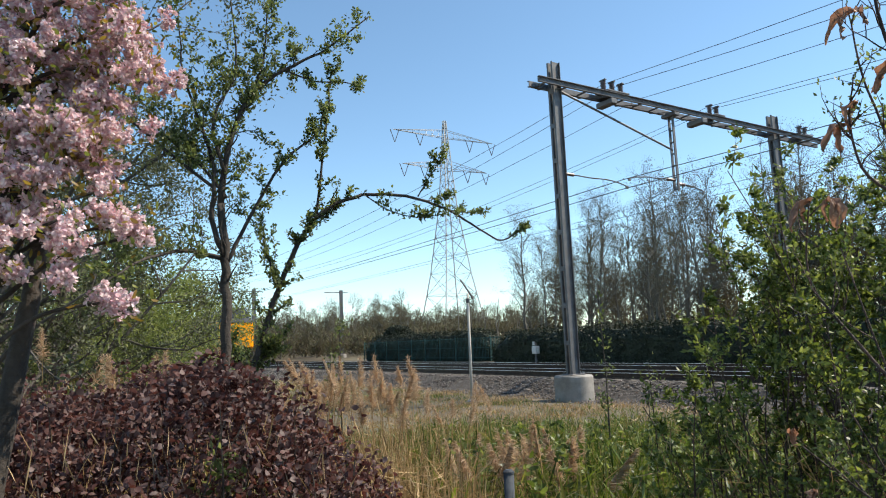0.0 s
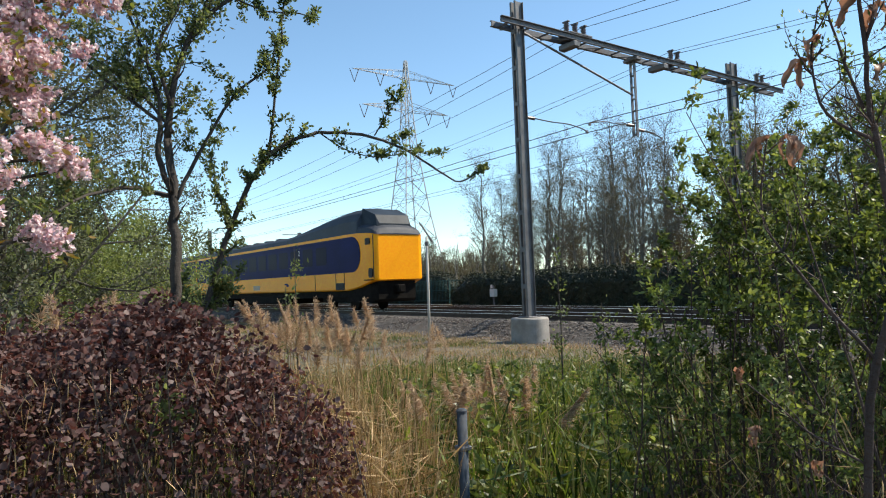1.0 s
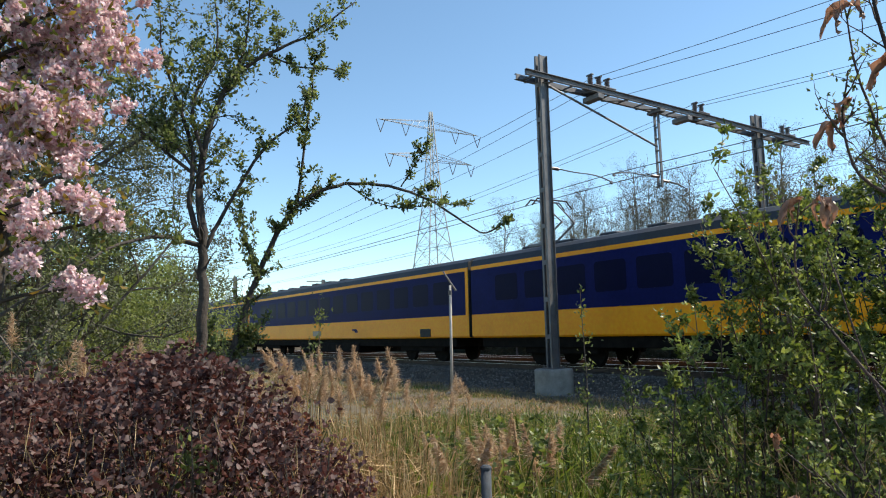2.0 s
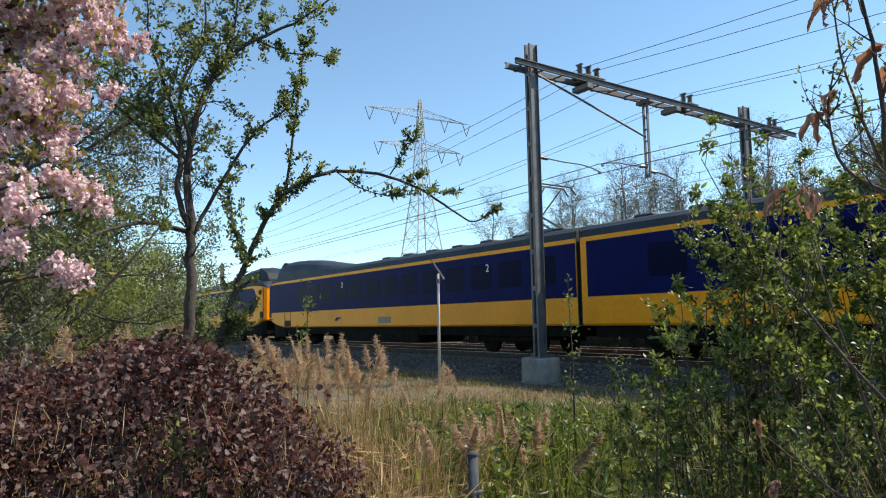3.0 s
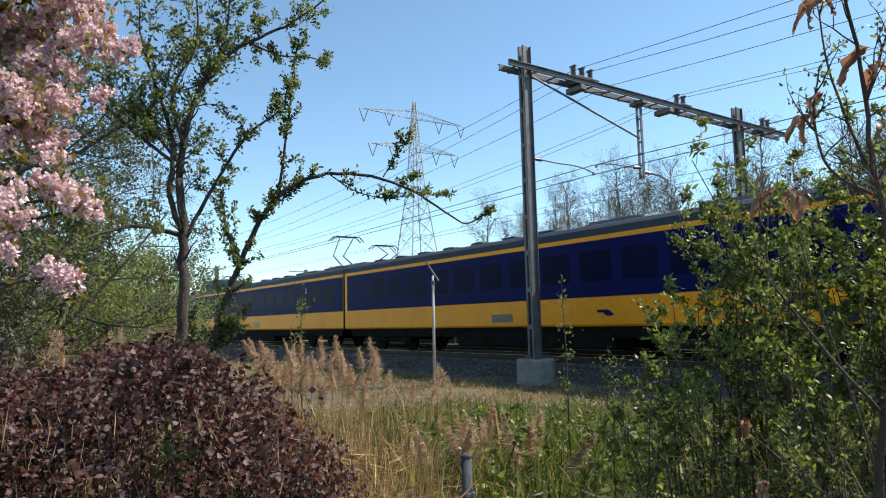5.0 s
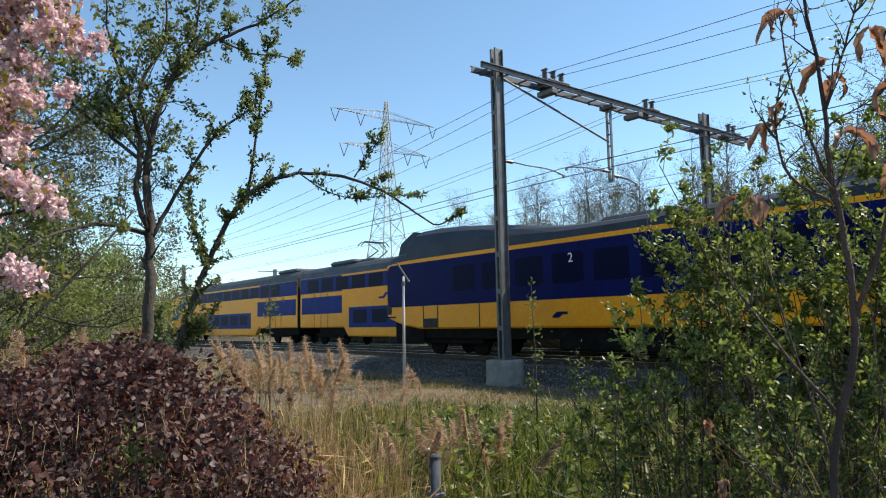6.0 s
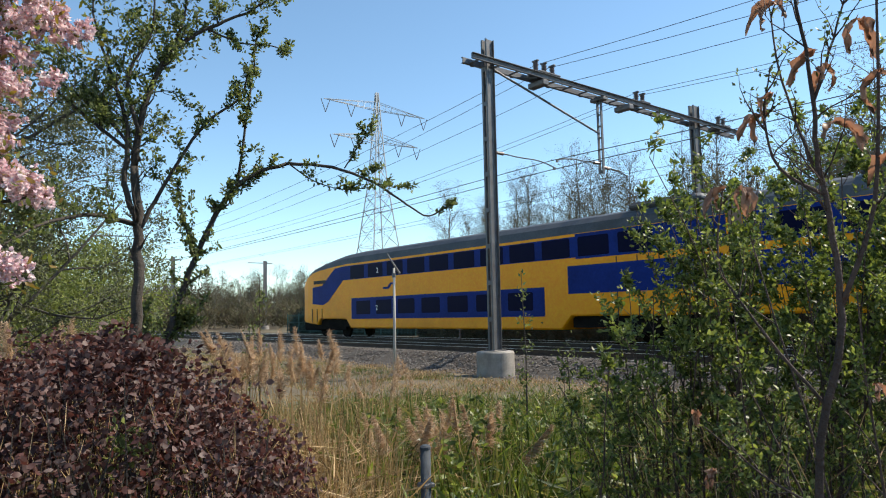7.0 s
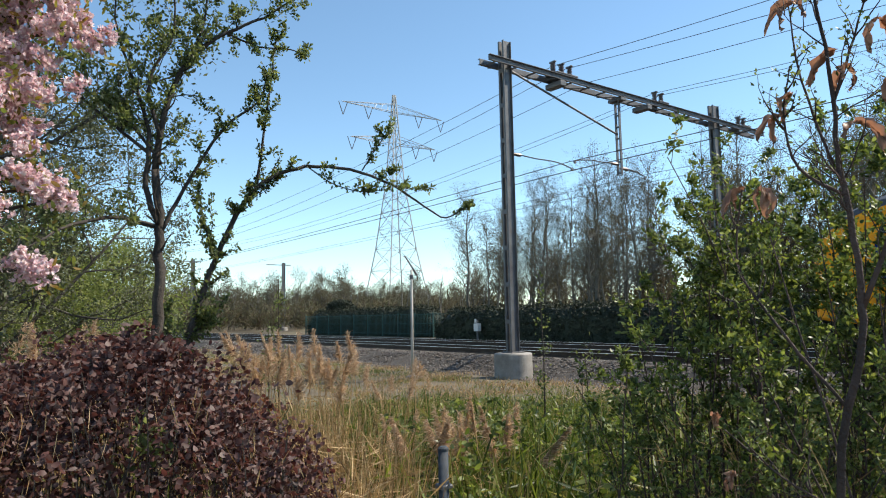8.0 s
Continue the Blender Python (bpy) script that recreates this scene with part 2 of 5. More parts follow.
def blades(places, along, across, lengths, widths, mat, name, fold=0.25, shape=0.45, full=False):
    """Leaves: a folded four-cornered blade at every place, as one mesh."""
    n = len(places)
    along = along / np.linalg.norm(along, axis=1)[:, None]
    across = across - along * np.sum(along * across, axis=1)[:, None]
    across /= np.linalg.norm(across, axis=1)[:, None] + 1e-9
    up = np.cross(along, across)
    L, W = np.asarray(lengths).reshape(-1, 1) * np.ones((n, 1)), np.asarray(widths).reshape(-1, 1) * np.ones((n, 1))
    k = np.arange(n)[:, None]
    me = bpy.data.meshes.new(name)
    if full:
        lo, hi = places + along * L * 0.28 + up * W * fold, places + along * L * 0.68 + up * W * fold * 0.8
        v = np.stack([places, lo - across * W * 0.44, hi - across * W * 0.42, places + along * L, hi + across * W * 0.42, lo + across * W * 0.44], 1)
        tri = np.concatenate([k * 6 + t for t in ([0, 1, 5], [1, 2, 4], [1, 4, 5], [2, 3, 4])], 1).reshape(-1, 3)
    else:
        mid = places + along * L * shape + up * W * fold
        v = np.stack([places, mid - across * W / 2, places + along * L, mid + across * W / 2], 1)
        tri = np.concatenate([k * 4 + [0, 1, 2], k * 4 + [0, 2, 3]], 1).reshape(-1, 3)
    v = v.reshape(-1, 3)
    me.vertices.add(len(v))
    me.vertices.foreach_set("co", v.astype(np.float32).ravel())
    me.loops.add(tri.size)
    me.loops.foreach_set("vertex_index", tri.astype(np.int32).ravel())
    me.polygons.add(len(tri))
    me.polygons.foreach_set("loop_start", np.arange(0, tri.size, 3, dtype=np.int32))
    me.update(calc_edges=True)
    me.materials.append(M[mat])
    return me


def rosettes(rng, anchors, per, size, mat, name, spread=0.02, lean=0.5, slim=0.5, full=False):
    """Tufts of leaves at the anchors."""
    a = np.repeat(np.asarray(anchors, float), per, axis=0)
    n = len(a)
    d = unit(rng, n)
    d[:, 2] += lean
    return blades(a + rng.normal(size=(n, 3)) * spread, d, unit(rng, n), size * rng.uniform(0.6, 1.25, n), size * slim * rng.uniform(0.7, 1.3, n), mat, name, full=full)


def along_path(pts, step):
    out = []
    for a, b in zip(pts[:-1], pts[1:]):
        a, b = np.array(a), np.array(b)
        n = max(1, int(np.linalg.norm(b - a) / step))
        out.extend(a + (b - a) * (i / n) for i in range(n))
    out.append(np.array(pts[-1]))
    return out


def smooth_path(pts, per=4):
    """A Catmull-Rom curve through the points."""
    p = [np.array(q, float) for q in pts]
    p = [2 * p[0] - p[1]] + p + [2 * p[-1] - p[-2]]
    out = []
    for i in range(1, len(p) - 2):
        for j in range(per):
            t = j / per
            out.append(0.5 * (2 * p[i] + (p[i + 1] - p[i - 1]) * t + (2 * p[i - 1] - 5 * p[i] + 4 * p[i + 1] - p[i + 2]) * t * t
                              + (3 * p[i] - p[i - 1] - 3 * p[i + 1] + p[i + 2]) * t ** 3))
    out.append(p[-2])
    return out


def grow(rng, wood, tips, p, d, length, radius, depth, kids, ratio=0.6, wander=0.18, rise=0.06, spread=0.8, sides=5, start=0.25, seg=5):
    """A limb and its limbs in turn; the outermost leave their points in tips."""
    d = d / np.linalg.norm(d)
    pts, rad = [p], [radius]
    for i in range(seg):
        d = d + rng.normal(size=3) * wander + np.array([0, 0, rise])
        d /= np.linalg.norm(d)
        p = p + d * length / seg
        pts.append(p)
        rad.append(radius * (1 - 0.75 * (i + 1) / seg))
    wood.tube(pts, rad, max(3, sides))
    if depth == 0 or len(kids) <= 1:
        tips.extend(pts[1:])
    if depth == 0:
        return
    for i in range(kids[0]):
        f = start + (1 - start) * (i + rng.uniform(0.2, 0.9)) / kids[0]
        k = min(seg - 1, int(f * seg))
        at = pts[k] + (pts[k + 1] - pts[k]) * (f * seg - k)
        dd = (pts[k + 1] - pts[k]) / np.linalg.norm(pts[k + 1] - pts[k])
        side = np.cross(dd, unit(rng, 1)[0])
        side /= np.linalg.norm(side) + 1e-9
        grow(rng, wood, tips, at, dd * (1 - spread * 0.4) + side * spread, length * ratio * rng.uniform(0.7, 1.2) * (1.15 - 0.5 * f), max(0.0015, rad[k] * 0.55),
             depth - 1, kids[1:], ratio, wander, rise, spread, sides - 1, start, seg)


# ---- the ground and the line ----
TRACK_Y = (16.85, 20.8)


def ground_z(x, y):
    base = np.interp(y, [-30, 0, 4, 8, 11, 14.5, 26, 40, 200], [-0.3, -0.45, -0.55, -0.62, -0.62, -0.68, -0.6, -0.35, -0.3])
    near = max(0.0, 1 - math.hypot(x, y) / 60)
    return float(base) + near * (0.05 * noise.noise(Vector((x * 0.5, y * 0.5, 0))) + 0.025 * noise.noise(Vector((x * 2.1, y * 2.1, 3))))


def make_ground():
    xs = sorted(set([-3000, -1500, -700, -350, -200, -140, -100, 30, 50, 90, 200, 600, 1500, 3000] + [x * 0.6 for x in range(-120, 35)]))
    ys = sorted(set([-3000, -1000, -300, -80, -30, -15, 35, 45, 60, 90, 140, 250, 500, 1200, 3000] + [y * 0.5 for y in range(-16, 64)]))
    b = Build()
    vs = [(x, y, ground_z(x, y)) for y in ys for x in xs]
    n = len(xs)
    b.add(vs, [(j * n + i, j * n + i + 1, (j + 1) * n + i + 1, (j + 1) * n + i) for j in range(len(ys) - 1) for i in range(n - 1)])
    return solid("ground", b, "soil", "dry sandy ground with sparse grass beside the railway", "ground", "structure", smooth=True)


def make_ballast():
    rng = np.random.default_rng(4)
    prof = [(14.1, -0.72), (14.6, -0.62), (15.0, -0.42), (15.35, -0.24), (15.7, -0.2), (18.0, -0.21), (18.8, -0.26), (19.6, -0.21), (22.0, -0.2), (22.6, -0.25), (23.4, -0.62), (23.8, -0.7)]
    b = Build()
    xs = [-400, -250, -150, -100] + [-80 + 0.8 * i for i in range(131)] + [40, 80, 150]
    b.loft([[(x, y + rng.normal() * 0.05, z + rng.normal() * 0.012) for y, z in prof] for x in xs], caps=False, closed=False)
    solid("ballast_bed", b, "ballast", "grey crushed stone ballast bed under two tracks", "ballast", "structure")
    n = 17000
    x, y = rng.uniform(-46, -2, n), rng.uniform(13.75, 15.9, n)
    spill = rng.uniform(size=n) < 0.06
    y[spill] -= rng.exponential(0.5, spill.sum())
    z = np.interp(y, [p[0] for p in prof], [p[1] for p in prof])
    z = np.where(y < 14.1, -0.67, z)
    b = Build()
    for i in range(n):
        s = rng.uniform(0.022, 0.05)
        q = unit(rng, 1)[0]
        vs = [np.array(v) * s * rng.uniform(0.6, 1.2) + q * 0.3 * s for v in ((1, 0, 0), (-1, 0, 0), (0, 1, 0), (0, -1, 0), (0, 0, 0.8), (0, 0, -0.8))]
        b.add([(v[0] + x[i], v[1] + y[i], v[2] + z[i] + 0.012) for v in vs],
              [(0, 2, 4), (2, 1, 4), (1, 3, 4), (3, 0, 4), (2, 0, 5), (1, 2, 5), (3, 1, 5), (0, 3, 5)])
    solid("loose_stones", b.mesh("loose_stones", "stone"), "stone", "loose grey ballast stones on the shoulder of the line", "stones", "stuff")


RAIL = [(-0.072, -0.17), (0.072, -0.17), (0.072, -0.158), (0.012, -0.14), (0.012, -0.045), (0.035, -0.035), (0.035, -0.006), (0.028, 0), (-0.028, 0), (-0.035, -0.006), (-0.035, -0.035), (-0.012, -0.045), (-0.012, -0.14), (-0.072, -0.158)]


def make_tracks():
    sleeper = Build().loft([[(x, y, z) for x, z in ((-0.13, -0.36), (0.13, -0.36), (0.12, -0.2), (0.1, -0.175), (-0.1, -0.175), (-0.12, -0.2))] for y in (-1.25, 1.25)])
    sleeper = turned_out(sleeper.mesh("sleeper", "sleeper"))
    for yc in TRACK_Y:
        t = thing("railway_track", "straight railway track, worn bright rails on concrete sleepers", "track", pose(0, yc, 0), "tracks of the line", "structure")
        for side in (-0.752, 0.752):
            r = part("rail", Build().loft([[(x, side + y, z) for y, z in RAIL] for x in (-400, 150)]), "rail", t, "rusty steel rail")
            part("running_surface", Build().box(-400, 150, side - 0.03, side + 0.03, 0.001, 0.005), "railtop", r, "bright worn rail head")
        for i in range(150):
            part("sleeper", sleeper, "sleeper", t).location = (-78 + 0.6 * i, 0, 0)


def make_mast(x, y, top, wide=0.3, foot=-0.02):
    m = thing("catenary_mast", "grey steel catenary mast of two channels on a concrete foot", "mast", pose(x, y, 0), "masts of the line")
    for s in (-1, 1):
        h, t = wide / 2, 0.014
        # a U section: web and two flanges in one outline
        u = [(0.012, -h), (0.085, -h), (0.085, -h + t), (0.012 + t, -h + t), (0.012 + t, h - t), (0.085, h - t), (0.085, h), (0.012, h)]
        b = Build().loft([[(s * (px + 0.045), py, z) for px, py in u] for z in (foot, top)])
        part("channel", b, "steel", m)
    for z in np.arange(foot + 0.9, top - 0.3, 1.1):
        part("batten", Build().box(-0.09, 0.09, -wide / 2 - 0.014, -wide / 2 + 0.0, z - 0.07, z + 0.07), "steel", m)
    part("base_plate", Build().box(-0.24, 0.24, -0.26, 0.26, foot - 0.03, foot, 0.006), "steel", m)
    rings = []
    for z, r in ((-0.85, 0.57), (foot - 0.08, 0.565), (foot - 0.04, 0.54), (foot - 0.035, 0.5)):
        rings.append([(r * math.cos(a), r * math.sin(a), z) for a in (k * math.tau / 44 for k in range(44))])
    part("foot", Build().loft(rings), "concrete", m, "round pale concrete foundation block", smooth=False)
    for sx in (-1, 1):
        for sy in (-1, 1):
            part("bolt", Build().tube([(sx * 0.19, sy * 0.2, foot - 0.01), (sx * 0.19, sy * 0.2, foot + 0.07)], 0.018, 6), "steel", m)
    return m


def insulator(parent, pts, r=0.045):
    """A ribbed insulator along a line."""
    a, b_ = np.array(pts[0], float), np.array(pts[1], float)
    path, rad = [], []
    for i in range(15):
        path.append(a + (b_ - a) * i / 14)
        rad.append(r if i % 2 else r * 0.5)
    return part("insulator", Build().tube(path, rad, 8), "porcelain", parent, "dark brown ribbed insulator", smooth=True)


def make_portal(x, y0, y1, droppers, near=True):
    z = 8.92
    g = thing("catenary_gantry", "long grey steel gantry beam across the tracks with hanging arms", "gantry", pose(x, 0, 0), "gantries of the line")
    for s in (-0.21, 0.21):
        b = Build()
        b.box(s - 0.012, s + 0.012, y0, y1, z - 0.085, z + 0.085)
        d = 0.08 if s > 0 else -0.08
        for e in (-0.085, 0.085):
            b.box(min(s, s + d), max(s, s + d), y0, y1, z + e - 0.008, z + e + 0.008)
        part("chord", b, "steel", g)
    k = 0
    for y in np.arange(y0 + 0.3, y1, 0.85):
        part("rung", Build().box(-0.2, 0.2, y - 0.025, y + 0.025, z - 0.08, z - 0.04), "steel", g)
        if near and k % 2 == 0 and y + 0.8 < y1:
            part("diagonal", Build().tube([(-0.25, y + 0.05, z - 0.13), (0.25, y + 0.8, z - 0.13)], 0.018, 5), "steel", g)
        k += 1
    for y, low, brace in droppers:
        h = part("hanger", Build().box(-0.1, -0.06, y - 0.05, y + 0.05, low, z - 0.1).box(0.06, 0.1, y - 0.05, y + 0.05, low, z - 0.1), "steel", g, "ladder-like steel hanger")
        part("hanger_head", Build().box(-0.3, 0.3, y - 0.14, y + 0.14, z - 0.22, z - 0.12, 0.01), "steel", g)
        for q in np.arange(low + 0.05, z - 0.2, 0.42):
            part("crosspiece", Build().box(-0.07, 0.07, y - 0.03, y + 0.03, q - 0.025, q + 0.025), "steel", h)
        if brace:
            part("brace", Build().tube([(0, brace, z - 0.15), (0, y - 0.05, 7.5)], 0.036, 8), "steel", g, "slanting tubular brace")
    return g


def make_support(x, y_from, y_to, z0):
    """An arm that steadies the contact wire."""
    a = thing("steady_arm", "thin bent tubular arm with insulators, steadying the contact wire", "steady arm", pose(x, 0, 0), "arms of the catenary")
    s = 1 if y_to > y_from else -1
    insulator(a, [(0, y_from, z0), (0, y_from + s * 0.42, z0 - 0.01)], 0.06)
    pts = smooth_path([(0, y_from + s * 0.4, z0), (0, y_from + s * 1.1, z0 - 0.03), (0, y_to - s * 0.9, z0 - 0.02), (0, y_to - s * 0.35, z0 - 0.08), (0, y_to, z0 - 0.16)])
    part("tube", Build().tube(pts, 0.021, 6), "wire", a, smooth=True)
    part("clamp", Build().box(-0.03, 0.03, y_to - 0.05, y_to + 0.05, z0 - 0.24, z0 - 0.14, 0.008), "steel", a)
    return a


def make_wire(name, y, za, sag, r, spans, label):
    """A wire along the line, hung from gantry to gantry."""
    pts = []
    for x0, x1 in zip(spans[:-1], spans[1:]):
        for i in range(16):
            f = i / 16
            pts.append((x0 + (x1 - x0) * f, y, za - 4 * sag * f * (1 - f)))
    pts.append((spans[-1], y, za))
    return solid(name, Build().tube(pts, r, 5), "wire", label, "wire", group="wires above the line", smooth=True)


SPANS = [-300, -228, -157, -86, -15.1, 56, 127]


def make_catenary():
    for x, y, top in ((-15.1, 14.05, 9.66), (-15.1, 25.7, 9.64), (-86, 14.05, 9.0), (-86, 26.4, 8.8), (-86, 38.4, 8.7), (-157, 14.05, 9.0), (-157, 26.4, 9.0)):
        m = make_mast(x, y, top, 0.32 if y < 20 else 0.42, 0.1)
        if x < -80:
            part("cross_arm", Build().box(-0.06, 0.06, -2.4, 1.0, top - 0.35, top - 0.25), "steel", m)
            part("lower_arm", Build().tube([(0, -0.2, 6.2), (0, -2.6, 6.5)], 0.03, 6), "steel", m)
    x = -15.1
    make_portal(x, 13.2, 29.3, [(19.45, 6.05, 14.3)], True)
    make_support(x, 14.2, 16.95, 6.14)
    make_support(x, 19.41, 17.1, 6.42)
    make_support(x, 19.49, 20.9, 6.3)
    for y, n in ((16.2, 3), (21.7, 2), (27.6, 2)):
        k = thing("feeder_insulator", "cluster of dark brown post insulators on a small steel bracket", "insulator", pose(x, y, 9.03), "insulators on the gantry")
        part("bracket", Build().box(-0.3, 0.3, -0.1, 0.1 + 0.4 * (n - 1), 0.0, 0.05, 0.008), "steel", k)
        for i in range(n):
            insulator(k, [(0, 0.4 * i, 0.05), (0, 0.4 * i, 0.42)], 0.1)
            part("cap", Build().box(-0.13, 0.13, 0.4 * i - 0.05, 0.4 * i + 0.05, 0.42, 0.47, 0.01), "steel", k)
    for y in (16.3, 20.9):
        k = thing("section_switch", "dark hanging switch box under the gantry beam", "switch", pose(x, y, 8.58), "switches under the gantry")
        part("case", Build().box(-0.35, 0.35, -0.14, 0.14, 0.02, 0.2, 0.02), "steel", k)
        for s in (-0.25, 0.25):
            part("stem", Build().box(s - 0.02, s + 0.02, -0.02, 0.02, 0.2, 0.26), "steel", k)
    for yc in TRACK_Y:
        make_wire("contact_wire", yc, 5.9, 0.2, 0.013 if yc < 18 else 0.008, SPANS, "thin copper contact wire above the track")
        make_wire("messenger_wire", yc, 6.21, 0.4, 0.013 if yc < 18 else 0.008, SPANS, "sagging messenger wire that carries the contact wire")
        for x in np.arange(-80, 20, 6.0):
            f = ((x + 15.1) / 71) % 1
            top, low = 6.21 - 1.6 * f * (1 - f), 5.9 - 0.8 * f * (1 - f)
            solid("dropper_wire", Build().tube([(x, yc, low - 0.01), (x, yc, top)], 0.006, 4), "wire", "thin upright wire between messenger and contact wire", "wire", group="droppers of the catenary")
    for y, z, sag in ((16.2, 9.34, 1.6), (16.8, 9.36, 2.0), (17.8, 9.08, 1.7), (21.7, 9.44, 1.5), (22.1, 9.44, 1.65)):
        make_wire("feeder_wire", y, z, sag, 0.0095, SPANS, "sagging dark feeder wire above the gantries")


def make_pylon():
    p = thing("power_pylon", "tall grey steel lattice power pylon with two wide cross arms", "pylon", pose(-131.2, 86.2, -0.3))

    def half(z):
        return float(np.interp(z, [0, 16, 33, 53.5], [6.2, 3.5, 1.5, 0.25]))

    levels = [0, 6.5, 12, 17, 21.5, 25.5, 29, 32.5, 36, 39, 42, 45, 47.5, 50, 53.5]
    for sx, sy in ((1, 1), (1, -1), (-1, 1), (-1, -1)):
        part("leg", Build().tube([(sx * half(z), sy * half(z), z) for z in levels], 0.13, 4), "lattice", p)
    for z0, z1 in zip(levels[:-1], levels[1:]):
        a, c = half(z0), half(z1)
        for k in range(4):
            b = Build()
            s = [(1, 1), (1, -1), (-1, -1), (-1, 1)]
            u, v = s[k], s[(k + 1) % 4]
            b.tube([(u[0] * a, u[1] * a, z0), (v[0] * c, v[1] * c, z1)], 0.06, 3)
            b.tube([(v[0] * a, v[1] * a, z0), (u[0] * c, u[1] * c, z1)], 0.06, 3)
            b.tube([(u[0] * c, u[1] * c, z1), (v[0] * c, v[1] * c, z1)], 0.05, 3)
            part("bracing", b, "lattice", p)
    for z, reach, hang in ((49.6, 14.0, (-13.6, -7, 7, 13.6)), (41.9, 11.8, (-11.4, -6, 6, 11.4))):
        for s in (-1, 1):
            w = half(z)
            b = Build()
            tip = (0, s * reach, z)
            for q in (-w, w):
                b.tube([(q, s * w, z - 0.3), tip], 0.08, 3)
                b.tube([(q, s * w, z + 1.5), tip], 0.07, 3)
            for i in range(1, 8):
                f, f2 = i / 8, (i - 0.6) / 8
                lo = (w * (1 - f), s * (w + (reach - w) * f), z - 0.3 * (1 - f))
                b.tube([lo, (lo[0], lo[1], z + 1.5 * (1 - f))], 0.04, 3)
                b.tube([lo, (-w * (1 - f2), s * (w + (reach - w) * f2), z + 1.5 * (1 - f2))], 0.04, 3)
                b.tube([lo, (-lo[0], lo[1], lo[2])], 0.04, 3)
            part("cross_arm", b, "lattice", p)
        for y in hang:
            for e in (-1.1, 1.1):
                part("insulator", Build().tube([(0, y + e, z - 0.1), (0, y, z - 3.0)], 0.09, 5), "porcelain", p, "slanting insulator string")
    return p


def make_posts():
    w = thing("marker_post", "slim weathered pale post with a short slanting arm at its top", "post", pose(-16.7, 11.5, -0.62))
    part("shaft", Build().tube([(0, 0, -0.2), (0.02, 0, 1.6), (0.03, 0.0, 3.2)], [0.045, 0.04, 0.036], 8), "whitewood", w, smooth=True)
    part("collar", Build().tube([(0.027, 0, 2.92), (0.027, 0, 3.05)], 0.055, 8), "steel", w)
    part("arm", Build().tube([(0.03, 0.2, 3.05), (0.0, -0.22, 3.62)], [0.035, 0.02], 6), "steel", w, "dark slanting arm")
    part("strut", Build().tube([(0.03, 0.0, 3.18), (0.03, 0.06, 3.24)], 0.02, 6), "steel", w)
    part("footing", Build().box(-0.15, 0.16, -0.14, 0.15, -0.1, 0.1, 0.04), "concrete", w, "small rough concrete footing")
    f = thing("fence_post", "thin zinc-grey tubular fence post among the grass", "post", pose(-2.9, 2.19, -0.55))
    part("tube", Build().tube([(0, 0, -0.2), (0, 0, 1.055)], 0.027, 14), "zinc", f, smooth=True)
    part("cap", Build().tube([(0, 0, 1.055), (0, 0, 1.066), (0, 0, 1.075)], [0.029, 0.029, 0.018], 14), "zinc", f)
    part("clip", Build().box(-0.036, 0.036, -0.036, 0.036, 0.86, 0.885, 0.006), "steel", f)


# ---- the trains ----
def ring(w, zb, ze, zc, x):
    """Cross-section of a carriage body at x: half width w, foot zb, eaves ze."""
    return [(x, -w, zb + 0.06), (x, -w, ze), (x, w, ze), (x, w, zb + 0.06), (x, w - 0.06, zb), (x, -w + 0.06, zb)]


def roof_ring(w, ze, zc, x, steps=9):
    h = zc - ze
    pts = []
    for i in range(steps):
        a = math.pi * i / (steps - 1)
        ca, sa = math.cos(a), math.sin(a)
        pts.append((x, -w * math.copysign(abs(ca) ** 0.75, ca), ze + h * sa ** 0.8))
    return pts


def rounded(x0, x1, z0, z1, r, steps=6, ends="both"):
    out = []
    for cx, cz, a0, on in ((x1 - r, z0 + r, -90, ends != "left"), (x1 - r, z1 - r, 0, ends != "left"), (x0 + r, z1 - r, 90, ends != "right"), (x0 + r, z0 + r, 180, ends != "right")):
        if on:
            out += [(cx + r * math.cos(radians(a0 + 90 * i / steps)), cz + r * math.sin(radians(a0 + 90 * i / steps))) for i in range(steps + 1)]
        else:
            out.append((cx + (r if a0 in (-90, 0) else -r), cz + (-r if a0 in (-90, 180) else r)))
    return out


def figure_two(parent, x, z, y, s, size=0.34):
    c = bpy.data.curves.new("class_number", "FONT")
    c.body, c.size, c.extrude, c.align_x = "2", size, 0.003, "CENTER"
    tmp = bpy.data.objects.new("class_number", c)
    me = bpy.data.meshes.new_from_object(tmp)
    bpy.data.objects.remove(tmp)
    me.materials.append(M["mark"])
    ob = new("class_number", me)
    ob.parent = parent
    ob.matrix_local = pose(x, y, z, 90, 0, 0 if s < 0 else 180)
    return tagged(ob, "white class number")


WHEEL = None


def make_bogie(car, x, z_body):
    global WHEEL
    b = part("bogie", Build().box(x - 1.7, x + 1.7, -1.12, -0.98, 0.42, 0.68, 0.03).box(x - 1.7, x + 1.7, 0.98, 1.12, 0.42, 0.68, 0.03)
             .box(x - 0.35, x + 0.35, -1.1, 1.1, 0.45, z_body, 0.02), "under", car, "dark bogie frame")
    if WHEEL is None:
        rings = [[(r * math.cos(a), y, r * math.sin(a)) for a in (k * math.tau / 20 for k in range(20))] for y, r in ((-0.07, 0.3), (-0.065, 0.455), (0.05, 0.46), (0.07, 0.48), (0.08, 0.3))]
        WHEEL = turned_out(Build().loft(rings).mesh("wheel", "under"))
    for dx in (-1.25, 1.25):
        for s in (-1, 1):
            part("wheel", WHEEL, "under", b).matrix_local = pose(x + dx, 0.76 * s, 0.462, 0, 0, 0 if s < 0 else 180)
    return b


